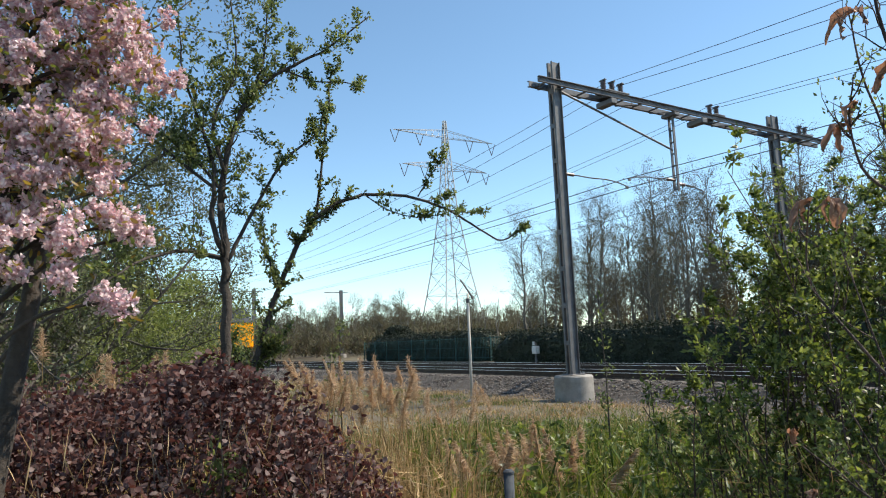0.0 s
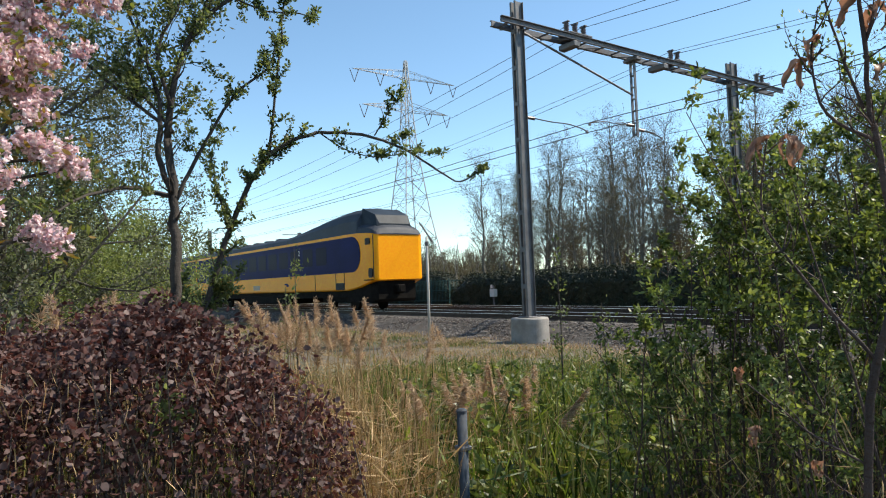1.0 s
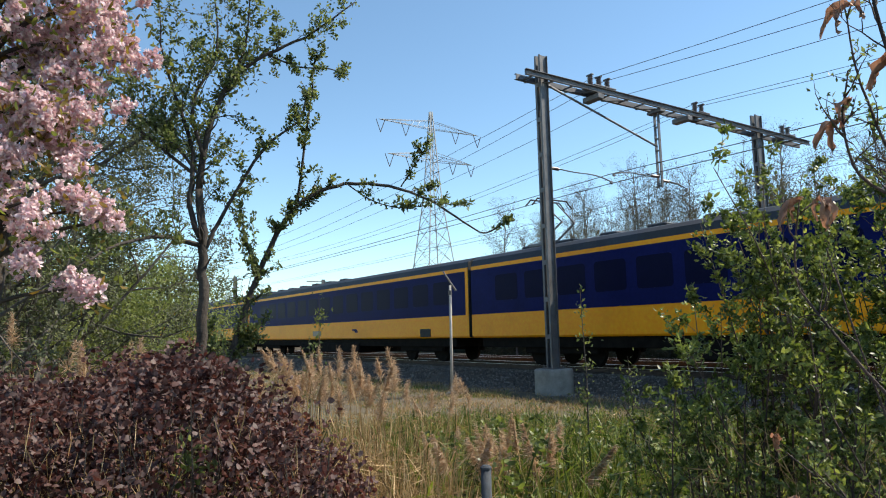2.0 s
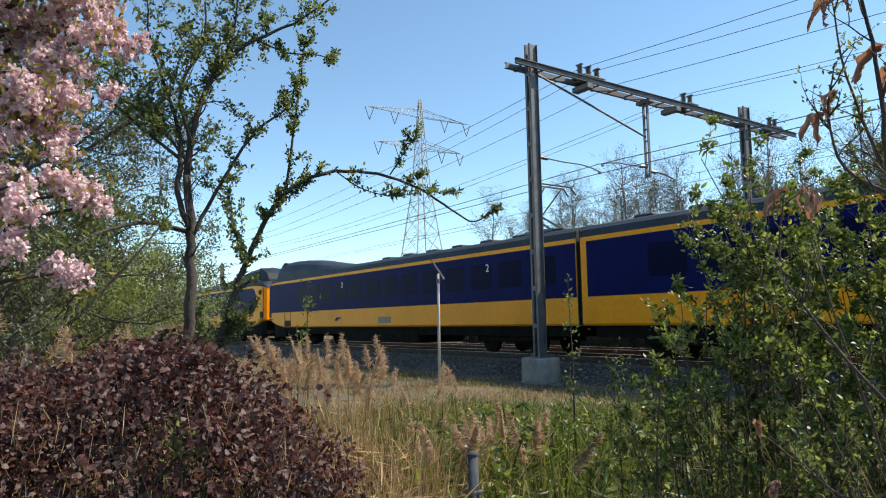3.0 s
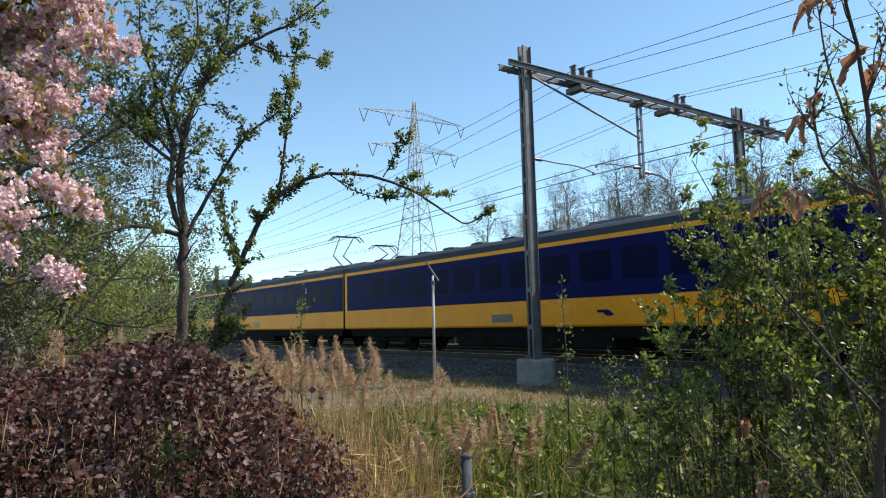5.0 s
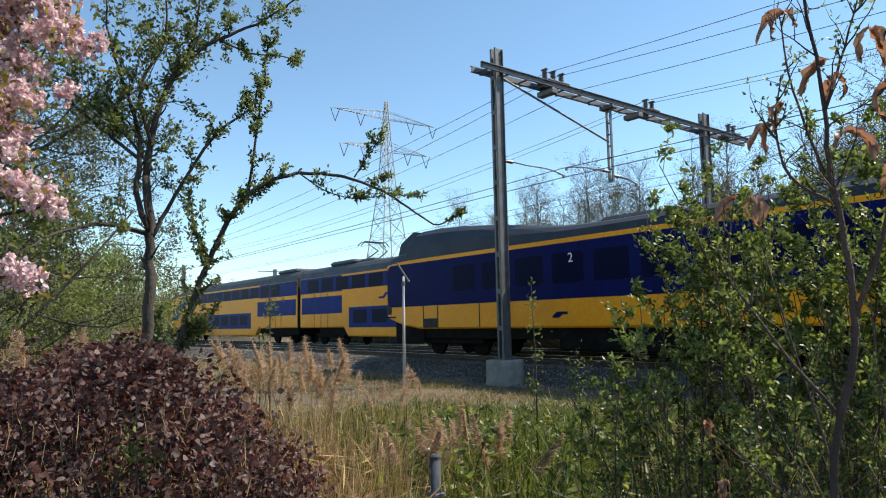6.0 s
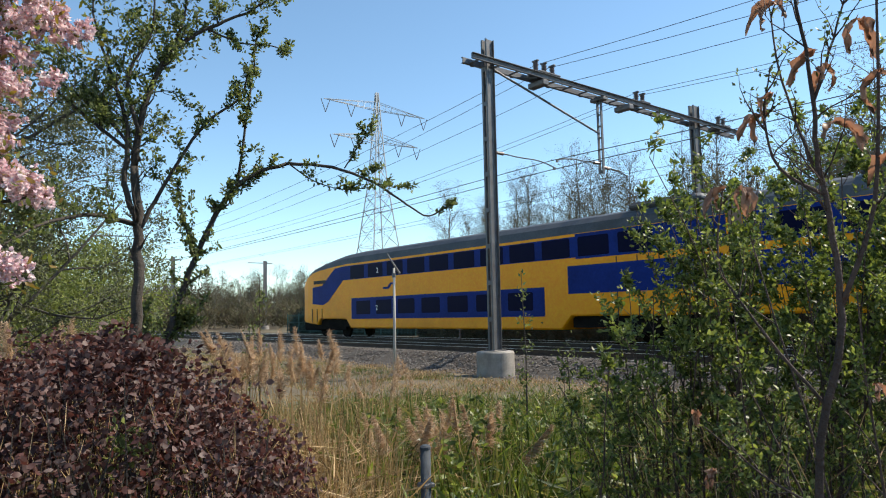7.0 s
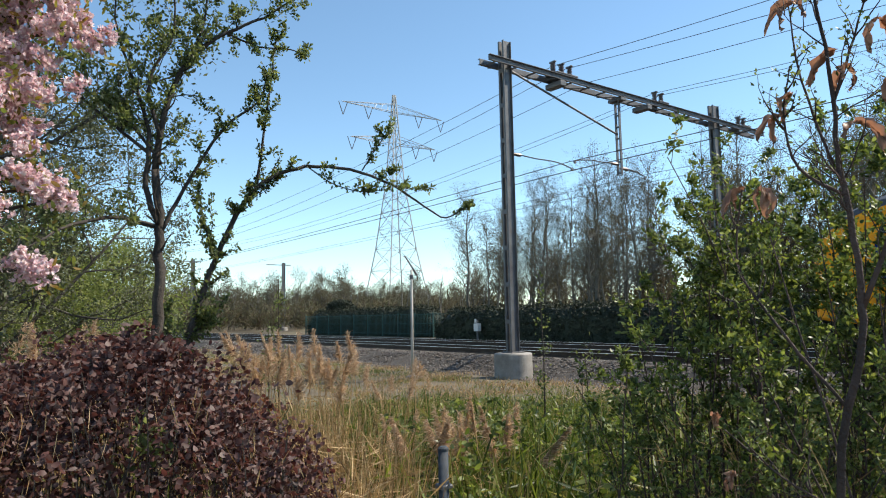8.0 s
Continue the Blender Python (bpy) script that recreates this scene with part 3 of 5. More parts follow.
def intercity_car(cab, blue_from, label, panto=False, Lc=26.5):
    """A single-deck carriage, its leading end at x = 0, its rear at x = -Lc. cab: it has a high driver's cab at x = 0."""
    car = thing("train_carriage", label, "train carriage", group="carriages of the yellow and blue train")
    w = 1.42
    zb, ze = 0.97, 3.66
    if cab:
        xs = [(0.0, 1.1, 1.44, 3.5), (-0.04, 1.2, 1.43, 3.52), (-0.11, 1.3, 1.41, 3.55), (-0.3, 1.35, 1.37, 3.58), (-0.7, 1.385, 1.26, 3.61), (-1.4, 1.41, 1.1, 3.65), (-2.5, w, zb, ze), (-Lc, w, zb, ze)]
    else:
        xs = [(-0.12, w, zb, ze), (-Lc + 0.05, w, zb, ze)]
    part("body", Build().loft([ring(ww, b0, e0, 0, x) for x, ww, b0, e0 in xs]), "yellow", car, "yellow painted body side")
    if cab:
        prof = [(0.03, 1.12, 3.5, 3.56), (-0.05, 1.24, 3.52, 3.74), (-0.14, 1.32, 3.55, 3.86), (-0.35, 1.36, 3.58, 4.02), (-0.8, 1.39, 3.61, 4.14), (-1.45, 1.41, 3.65, 4.22), (-1.55, 1.41, 3.65, 4.84), (-1.8, 1.41, ze, 4.92),
                (-2.9, 1.41, ze, 4.93), (-4.3, 1.41, ze, 4.84), (-5.9, 1.42, ze, 4.68), (-7.7, w, ze, 4.42), (-9.5, w, ze, 4.2), (-10.7, w, ze, 4.15), (-Lc, w, ze, 4.15)]
    else:
        prof = [(-0.12, w, ze, 4.15), (-Lc + 0.05, w, ze, 4.15)]
    part("roof", Build().loft([roof_ring(ww, e0, c0, x) for x, ww, e0, c0 in prof]), "roofpaint", car, "dark blue-grey painted roof", smooth=False)
    if cab:
        def scr(x, hw, z0, z1):
            return [(x, -hw, z0), (x, -hw * 0.86, z1), (x, hw * 0.86, z1), (x, hw, z0)]
        part("windscreen", Build().loft([scr(-0.3, 0.96, 3.9, 4.04), scr(-0.55, 1.05, 3.95, 4.46), scr(-1.56, 1.14, 4.0, 4.85)]), "screen", car, "sloping cab windscreen")
        part("apron", Build().loft([[(x, -hw, z0), (x, -hw, z1), (x, hw, z1), (x, hw, z0)] for x, hw, z0, z1 in ((-0.25, 1.0, 0.55, 1.43), (-0.6, 1.2, 0.4, 1.3), (-1.6, 1.3, 0.4, 1.1), (-2.6, 1.3, 0.45, 0.99))]), "under", car, "dark front apron")
        part("coupler", Build().box(-0.6, 0.15, -0.2, 0.2, 0.82, 1.2, 0.04).tube([(-0.4, 0, 1.0), (0.2, 0, 1.0)], 0.13, 10), "under", car, "automatic coupler")
        for s in (-1, 1):
            part("marker_window", Build().prism(rounded(-0.72, -0.3, 3.06, 3.36, 0.08), s * 1.375 - 0.02, s * 1.375 + 0.02), "rubber", car)
            part("headlight", Build().prism(rounded(-0.5, -0.16, 1.55, 1.98, 0.12), s * 1.35 - 0.03, s * 1.35 + 0.03), "rubber", car, "dark headlight cluster")
            part("step", Build().box(-0.85, -0.15, s * 1.34 - 0.06, s * 1.34 + 0.06, 1.42, 1.47), "under", car)
            part("seam", Build().box(-0.125, -0.105, s * 1.3 - 0.03, s * 1.3 + 0.012, 1.5, 3.5), "rubber", car)
    pane = turned_out(Build().prism(rounded(-0.62, 0.62, 2.3, 3.22, 0.12), -0.004, 0.004).mesh("window_pane", "glassblue"))
    for s in (-1, 1):
        y = s * (w + 0.004)
        if cab:
            out = rounded(-Lc + 0.02, -blue_from, 1.84, 3.52, 0.78 if blue_from > 1.0 else 0.26, 8, "right")
        else:
            out = [(-Lc + 0.3, 1.84), (-0.3, 1.84), (-0.3, 3.52), (-Lc + 0.3, 3.52)]
        band = part("window_band", Build().prism(out, y - 0.012, y + 0.012), "blue", car, "dark blue window band")
        for i in range(13 if cab else 14):
            x = (-5.2 if cab else -1.9) - i * 1.62
            part("window_pane", pane, "glassblue", band).location = (x, y + s * 0.011, 0)
        for x in ((-7.9,) if blue_from > 1.0 else (-10.2, -21.8)) if cab else ():
            figure_two(band, x, 2.92, y + s * 0.018, s, 0.4)
        for x in ((-2.75, -3.65, -6.0) if cab else ()):
            part("side_door", Build().prism([(x - 0.02, 1.02), (x + 0.02, 1.02), (x + 0.02, 1.83), (x - 0.02, 1.83)], y - 0.01, y + 0.01), "rubber", car)
        part("door_step", Build().box(-3.6, -2.8, y - 0.02, y + 0.02, 1.02, 1.36, 0.01), "rubber", car)
        part("equipment_grille", Build().prism(rounded(-14.9, -13.8, 1.14, 1.42, 0.03), y - 0.01, y + 0.01), "porcelain", car, "brown louvred grille")
        part("emblem", Build().prism([(-10.0, 1.38), (-9.8, 1.38), (-9.65, 1.28), (-9.4, 1.28), (-9.4, 1.34), (-9.58, 1.46), (-10.0, 1.46)], y - 0.01, y + 0.01), "blue", car, "small blue emblem")
    part("underframe", Build().box(-Lc + 0.4, -1.2 if not cab else -2.5, -1.25, 1.25, 0.62, 0.985, 0.02).box(-17, -9.5, -1.32, 1.32, 0.3, 0.8, 0.05), "under", car, "dark underframe with equipment boxes")
    for x in (-4.1, -22.4):
        make_bogie(car, x, 0.9)
    for x in np.arange(-13.0, -25, -1.9):
        part("roof_vent", Build().box(x - 0.35, x + 0.35, -0.55, 0.55, 4.1, 4.24, 0.04), "roofpaint", car)
    if not cab:
        part("gangway", Build().box(-0.5, 0.3, -0.7, 0.7, 1.1, 3.5, 0.05), "rubber", car, "black rubber gangway")
    # Dark plate added over the yellow body end, to keep the gap dark.
    part("end_cover", Build().box(-Lc - 0.012, -Lc + 0.045, -1.4, 1.4, 0.99, 3.9, 0.01), "rubber", car, "dark plate added over the carriage end")
    if not cab:
        part("end_cover", Build().box(-0.125, -0.09, -1.4, 1.4, 0.99, 3.9, 0.01), "rubber", car, "dark plate added over the carriage end")
    part("rear_gangway", Build().box(-Lc - 0.15, -Lc + 0.4, -0.7, 0.7, 1.1, 3.5, 0.05), "rubber", car, "black rubber gangway")
    if panto:
        make_pantograph(car, -23.6, 4.15, 5.84)
    return car


def make_pantograph(car, x, z0, z1):
    p = part("pantograph", Build().box(x - 0.7, x + 0.7, -0.6, 0.6, z0, z0 + 0.12, 0.02), "steel", car, "raised grey pantograph")
    zk = z0 + (z1 - z0) * 0.45
    for s in (-1, 1):
        part("lower_arm", Build().tube([(x - 0.4, s * 0.35, z0 + 0.12), (x + 0.75, s * 0.3, zk)], 0.04, 6), "steel", p)
        part("upper_arm", Build().tube([(x + 0.75, s * 0.3, zk), (x - 0.2, s * 0.4, z1 - 0.08)], 0.028, 6), "steel", p)
    for d in (-0.18, 0.18):
        part("collector", Build().tube([(x - 0.2 + d, -0.95, z1 - 0.25), (x - 0.2 + d, -0.7, z1), (x - 0.2 + d, 0.7, z1), (x - 0.2 + d, 0.95, z1 - 0.25)], 0.03, 6), "rubber", p)


def double_deck_car(cab, label, panto=False, stretch=0.0):
    """A double-deck carriage: its cab or leading end at x = 0, its other end at x = +27.3."""
    car = thing("double_deck_carriage", label, "train carriage", group="carriages of the double-deck train")
    Lc, w, ze = 27.2 + stretch, 1.41, 4.04
    lo, hi = 0.52, 1.02
    foot = [(5.6, hi), (6.1, lo), (21.2, lo), (21.7, hi)]
    if cab:
        xs = [(0.0, 0.95, 0.95, 2.3), (0.15, 1.12, 0.9, 2.85), (0.5, 1.26, 0.85, 3.22), (1.0, 1.34, 0.8, 3.52), (1.7, 1.385, 0.75, 3.74), (2.3, 1.4, 0.7, 3.83), (2.7, w, 1.04, 3.86), (4.3, w, 1.04, 3.98), (5.6, w, 1.0, ze)] + [(x, w, z, ze) for x, z in foot[1:]] + [(Lc - 0.15, w, hi, ze)]
    else:
        xs = [(0.15, w, hi, ze)] + [(x, w, z, ze) for x, z in foot] + [(Lc - 0.15, w, hi, ze)]
    part("body", Build().loft([ring(ww, b0, e0, 0, x) for x, ww, b0, e0 in xs]), "yellow", car, "yellow painted double-deck body")
    if cab:
        prof = [(0.0, 0.93, 2.3, 2.36), (0.15, 1.1, 2.85, 3.0), (0.5, 1.25, 3.22, 3.46), (1.0, 1.33, 3.52, 3.84), (1.7, 1.38, 3.74, 4.14), (2.6, 1.4, 3.86, 4.33), (3.4, 1.4, 3.92, 4.48), (5.0, w, ze, 4.7), (6.5, w, ze, 4.76), (Lc - 0.15, w, ze, 4.76)]
    else:
        prof = [(0.15, w, ze, 4.76), (Lc - 0.15, w, ze, 4.76)]
    part("roof", Build().loft([roof_ring(ww, e0, c0, x) for x, ww, e0, c0 in prof]), "roofgrey", car, "grey painted roof")
    pane = turned_out(Build().prism(rounded(-0.7, 0.7, 0, 0.72, 0.08), -0.004, 0.004).mesh("window_pane", "glassblue"))
    for s in (-1, 1):
        y = s * (w + 0.004)

        def panel(name, outline, mat, lab=""):
            return part(name, Build().prism(outline, y - 0.012, y + 0.012), mat, car, lab)
        first = 5.3 if cab else 0.4
        up = panel("upper_window_band", [(first, 3.16), (Lc - 0.4, 3.16), (Lc - 0.4, 3.93), (first, 3.93)], "blueskylit", "dark blue upper window band")
        for i in range(11 if cab else 14):
            part("window_pane", pane, "glassblue", up).location = (first + 1.5 + i * 1.78, y + s * 0.011, 3.18)
        for e0, e1 in ((22.0, Lc - 0.2),) if cab else ((0.2, 5.4), (22.0, Lc - 0.2)):
            part("upper_end_panel", Build().prism([(e0, 3.1), (e1, 3.1), (e1, 4.02), (e0, 4.02)], y - 0.012, y + 0.015), "blueskylit", car, "dark blue upper corner of the body")
        low = panel("lower_window_band", [(6.2, 1.02), (20.4, 1.02), (20.4, 2.14), (6.2, 2.14)], "blueskylit", "dark blue lower window band")
        for i in range(7):
            part("window_pane", pane, "glassblue", low).location = (7.4 + i * 1.95, y + s * 0.011, 1.26)
        for a, b in ((21.6, Lc - 0.35),) if cab else ((0.35, 5.4), (21.6, Lc - 0.35)):
            mid = panel("entrance_window_band", [(a, 1.84), (b, 1.84), (b, 2.86), (a, 2.86)], "blueskylit", "dark blue band over the entrance")
            c = (a + b) / 2
            for dx in (-0.85, 0, 0.85):
                part("door_seam", Build().prism([(c + dx - 0.018, 1.0), (c + dx + 0.018, 1.0), (c + dx + 0.018, 3.06), (c + dx - 0.018, 3.06)], y - 0.006, y + 0.018), "rubber", mid)
        if cab:
            panel("cab_side_window", [(1.75, 1.92), (3.0, 1.84), (3.6, 2.0), (5.3, 3.16), (5.3, 3.93), (4.4, 3.87), (2.9, 2.96), (1.75, 2.9)], "blueskylit", "dark blue cab side flowing into the window band")
            for x in (1.7, 2.3, 2.9):
                part("door_seam", Build().prism([(x - 0.018, 0.85), (x + 0.018, 0.85), (x + 0.018, 1.62), (x - 0.018, 1.62)], y - 0.02, y + 0.01), "rubber", car)
            part("destination_display", Build().prism(rounded(1.9, 3.3, 3.08, 3.27, 0.03), y - 0.02, y + 0.008), "rubber", car)
            figure_two(up, 8.8, 3.38, y + s * 0.018, s, 0.38)
            figure_two(low, 8.7, 1.46, y + s * 0.018, s, 0.38)
        part("emblem", Build().prism([(9.3, 2.62), (9.7, 2.62), (9.95, 2.82), (10.3, 2.82), (10.3, 2.72), (10.05, 2.72), (9.82, 2.51), (9.3, 2.51)], y - 0.01, y + 0.01), "blueskylit", car, "small blue emblem")
    if cab:
        part("windscreen", Build().loft([[(x, -h, z0), (x, -h, z1), (x, h, z1), (x, h, z0)] for x, h, z0, z1 in ((-0.02, 0.8, 1.85, 2.35), (0.16, 0.98, 1.82, 2.9))]), "glassblue", car, "dark cab windscreen")
        for s in (-1, 1):
            part("tail_lamp", Build().tube([(0.02, s * 0.78, 1.3), (-0.04, s * 0.78, 1.3)], 0.1, 10), "lamp", car)
        part("apron", Build().box(0.1, 2.3, -1.1, 1.1, 0.35, 0.9, 0.08), "under", car, "dark front apron")
        part("coupler", Build().box(-0.3, 0.4, -0.2, 0.2, 0.82, 1.15, 0.04), "under", car)
    for x0, x1, z1 in ((2.4, 5.7, 1.06), (21.6, Lc - 0.3, 1.04)):
        part("underframe", Build().box(x0, x1, -1.2, 1.2, 0.6, z1), "under", car)
    # Plates added so that no bright yellow end shows between the carriages.
    for x in (Lc - 0.17,) if cab else (0.13, Lc - 0.17):
        part("end_cover", Build().box(x, x + 0.04, -1.39, 1.39, 0.97, 4.2, 0.01), "rubber", car, "dark plate added over the carriage end")
    part("gangway", Build().box(Lc - 0.2, Lc + 0.15, -0.7, 0.7, 1.1, 3.7, 0.05), "rubber", car, "black rubber gangway")
    for x in (3.4, Lc - 3.2):
        make_bogie(car, x, 0.9)
    for x in (4.6, 25.0) if not cab else (25.4,):
        part("air_unit", Build().box(x - 1.4, x + 1.4, -1.0, 1.0, 4.62, 4.92, 0.12), "roofgrey", car)
    if panto:
        make_pantograph(car, 6.8, 4.76, 5.84)
    return car


make_ground()
make_ballast()
make_tracks()
make_catenary()
make_pylon()
make_posts()

front = intercity_car(True, 1.15, "yellow and blue intercity carriage with a raised driver's cab", True, 26.75)
middle = intercity_car(False, 0, "yellow and blue intercity carriage between two others", False, 26.15)
rear = intercity_car(True, 0.32, "yellow and blue intercity end carriage, its cab facing backwards", True, 26.15)
CARS = []
for k in range(2):
    off = -59.2 - 80.3 * k
    for src, dx, rz in ((front, 0, 0), (middle, -26.85, 0), (rear, -79.3, 180)):
        ob = src if k == 0 else copy_thing(src, pose(0, 0, 0))
        CARS.append((ob, off + dx, TRACK_Y[0], rz, 32.5))
tail = double_deck_car(True, "yellow and blue double-deck end carriage with a sloping cab", False, 0.85)
inner = double_deck_car(False, "yellow and blue double-deck carriage between two others", True)
for i in range(4):
    ob = (tail, inner)[i] if i < 2 else copy_thing(inner if i == 2 else tail, pose(0, 0, 0))
    CARS.append((ob, -38.4 - 29.5 * 7 + 27.35 * (i if i < 3 else 4) + (0, 0.85, 0.85, 1.7)[i], TRACK_Y[1], 0 if i < 3 else 180, 29.5))


def motions():
    """The trains run through at an even pace."""
    for ob, x0, y, rz, speed in CARS:
        walk(ob, [(t, pose(x0 + speed * t, y, 0, 0, 0, rz)) for t in range(9)])


# ---- beyond the line: hedge, fence, woods ----
def make_hedge():
    rng = np.random.default_rng(11)
    for x0, x1, y, top, label in ((-66, -43.5, 33.0, 1.75, "dark clipped evergreen hedge behind a green fence"), (-40.2, 14, 30.5, 1.55, "long dark evergreen hedge along the far side of the line")):
        h = thing("hedge", label, "hedge", pose(0, 0, 0), "hedges beyond the line")
        n = int((x1 - x0) / 0.9)
        rings = []
        for i in range(n + 1):
            x, s = x0 + (x1 - x0) * i / n, 0.25 * noise.noise(Vector((i * 0.5, y, 0)))
            e = min(1.0, 0.35 + 0.4 * min(i, n - i))
            rings.append([(x, y - 0.7, -0.5), (x, y - 0.75 + s * 0.3, top * 0.6 * e), (x, y - 0.4, (top + s) * e), (x, y + 0.4, (top + s) * e), (x, y + 0.7, -0.5)])
        part("core", Build().loft(rings), "leafdark", h)
        m = int((x1 - x0) * 420)
        x = rng.uniform(x0, x1, m)
        e = np.clip(0.35 + 0.44 * np.minimum(x - x0, x1 - x), 0, 1)
        face = rng.uniform(size=m) < 0.6
        yy = np.where(face, y - 0.78 + rng.normal(size=m) * 0.1, y + rng.uniform(-0.7, 0.7, m))
        wave = np.array([0.25 * noise.noise(Vector(((q - x0) / 1.8, y, 0))) + 0.2 * noise.noise(Vector((q * 1.7, y, 5))) for q in x])
        zz = np.where(face, rng.uniform(-0.45, 1, m) * (top + wave) * e, (top + wave) * e + np.abs(rng.normal(size=m)) * 0.16)
        part("foliage", blades(np.stack([x, yy, zz], 1), unit(rng, m), unit(rng, m), rng.uniform(0.1, 0.24, m), rng.uniform(0.06, 0.12, m), "leafdark", "foliage"), "", h)
    ivy = np.random.default_rng(12)
    m = 9000
    b = thing("ivy_bush", "rounded ivy-grown bush standing over the fence", "bush", pose(0, 0, 0))
    p = unit(ivy, m) * np.array([2.6, 1.2, 1.4]) * ivy.uniform(0.7, 1.05, (m, 1)) + np.array([-62.5, 34.2, 1.6])
    part("foliage", blades(p, unit(ivy, m), unit(ivy, m), ivy.uniform(0.15, 0.3, m), ivy.uniform(0.1, 0.18, m), "leafdark", "foliage"), "", b)
    part("stem", Build().tube([(-62.5, 34.2, -0.5), (-62.4, 34.2, 0.6), (-62.6, 34.1, 1.8)], [0.3, 0.22, 0.08], 7), "bark", b)
    f = thing("mesh_fence", "dark green steel fence of upright bars between posts", "fence", pose(0, 0, 0))
    bar = turned_out(Build().box(-0.012, 0.012, 31.96, 31.984, -0.35, 1.42).mesh("bar", "fence"))
    for x in np.arange(-66, -41, 2.5):
        part("post", Build().box(x - 0.04, x + 0.04, 31.96, 32.04, -0.6, 1.5, 0.008), "fence", f)
        if x < -43:
            b = Build()
            for z in (-0.2, 0.6, 1.35):
                b.box(x + 0.04, x + 2.46, 31.985, 32.015, z - 0.02, z + 0.02)
            panel = part("panel_frame", b, "fence", f)
            for k in range(1, 12):
                part("bar", bar, "fence", panel).location = (x + 0.2 * k, 0, 0)
    k = thing("signal_cabinet", "small pale grey cabinet with a dark plate", "cabinet", pose(-35.0, 29.4, -0.6))
    part("case", Build().box(-0.22, 0.22, -0.16, 0.16, 0.75, 1.25, 0.02), "greybox", k)
    part("plate", Build().box(-0.1, 0.1, -0.175, -0.158, 1.3, 1.55), "greybox", k)
    part("leg", Build().box(-0.05, 0.05, -0.05, 0.05, -0.1, 1.5), "steel", k)


def sector(rng, a0, a1, d0, d1):
    """Places in a stretch of the verge, by bearing from +y towards -x and distance."""
    def place(n):
        a, d = np.radians(rng.uniform(a0, a1, n)), np.sqrt(rng.uniform(d0 ** 2, d1 ** 2, n))
        return np.stack([-np.sin(a) * d, np.cos(a) * d], 1)
    return place


def bare_tree(rng, height, label):
    t = thing("woodland_tree", label, "tree", group="trees of the wood beyond the line")
    w, tips = Build(), []
    p = np.array([0.0, 0, -0.3])
    pts, rad = [], []
    for i in range(9):
        pts.append(p.copy())
        rad.append(height * 0.0105 * (1 - i / 9.5))
        p = p + np.array([rng.normal() * 0.025 * height / 9 * 3, rng.normal() * 0.025 * height / 9 * 3, height / 8.5])
    w.tube(pts, rad, 6)
    for i in range(26):
        f = rng.uniform(0.22, 0.99)
        k = min(7, int(f * 8))
        at = pts[k] + (pts[k + 1] - pts[k]) * (f * 8 - k)
        a = rng.uniform(0, math.tau)
        grow(rng, w, tips, at, np.array([math.cos(a), math.sin(a), rng.uniform(0.7, 1.5)]), height * rng.uniform(0.16, 0.27) * (1.2 - 0.6 * f), rad[k] * 0.45 + 0.008, 2, (6, 4), 0.55, 0.2, 0.08, 0.75, 4, 0.2, 4)
    part("trunk", turned_out(w.mesh("trunk", "twigfar")), "", t)
    tips = np.array(tips)
    pick = tips[rng.integers(0, len(tips), 1700)]
    part("crown", rosettes(rng, pick, 2, 0.095, "leaffar", "crown", 0.18, 0.2, 0.6), "", t, "thin crown of budding twigs")
    return t


def belt_tree(rng, height):
    """A lighter tree for the far belt: a trunk, upswept limbs and fine twigs."""
    t = thing("distant_tree", "distant grey-brown woodland tree with a haze of budding twigs", "tree", group="trees of the far belt")
    w, tips = Build(), []
    for j in range(2):
        pts = [np.array([rng.normal() * 0.1 + 0.5 * j + rng.normal() * 0.05 * i, rng.normal() * 0.06 * i, -0.3 + height * 0.9 * i / 6]) for i in range(7)]
        w.tube(pts, [height * 0.011 * (1 - i / 6.6) for i in range(7)], 5)
        for i in range(11):
            f = rng.uniform(0.15, 0.97)
            k = min(5, int(f * 6))
            a = rng.uniform(0, math.tau)
            grow(rng, w, tips, pts[k] + (pts[k + 1] - pts[k]) * (f * 6 - k), np.array([math.cos(a), math.sin(a), rng.uniform(0.8, 1.6)]), height * rng.uniform(0.2, 0.34) * (1.2 - 0.5 * f), 0.05, 1, (5,), 0.6, 0.2, 0.08, 0.75, 4, 0.2, 3)
    part("trunk", turned_out(w.mesh("trunk", "twigfar")), "", t)
    tips = np.array(tips)
    n = 1500
    p = tips[rng.integers(0, len(tips), n)] + rng.normal(size=(n, 3)) * 0.3
    part("crown", blades(p, unit(rng, n) + [0, 0, 0.7], unit(rng, n), rng.uniform(0.25, 0.7, n), rng.uniform(0.03, 0.075, n), "leaffar", "crown"), "", t, "haze of budding twigs")
    return t


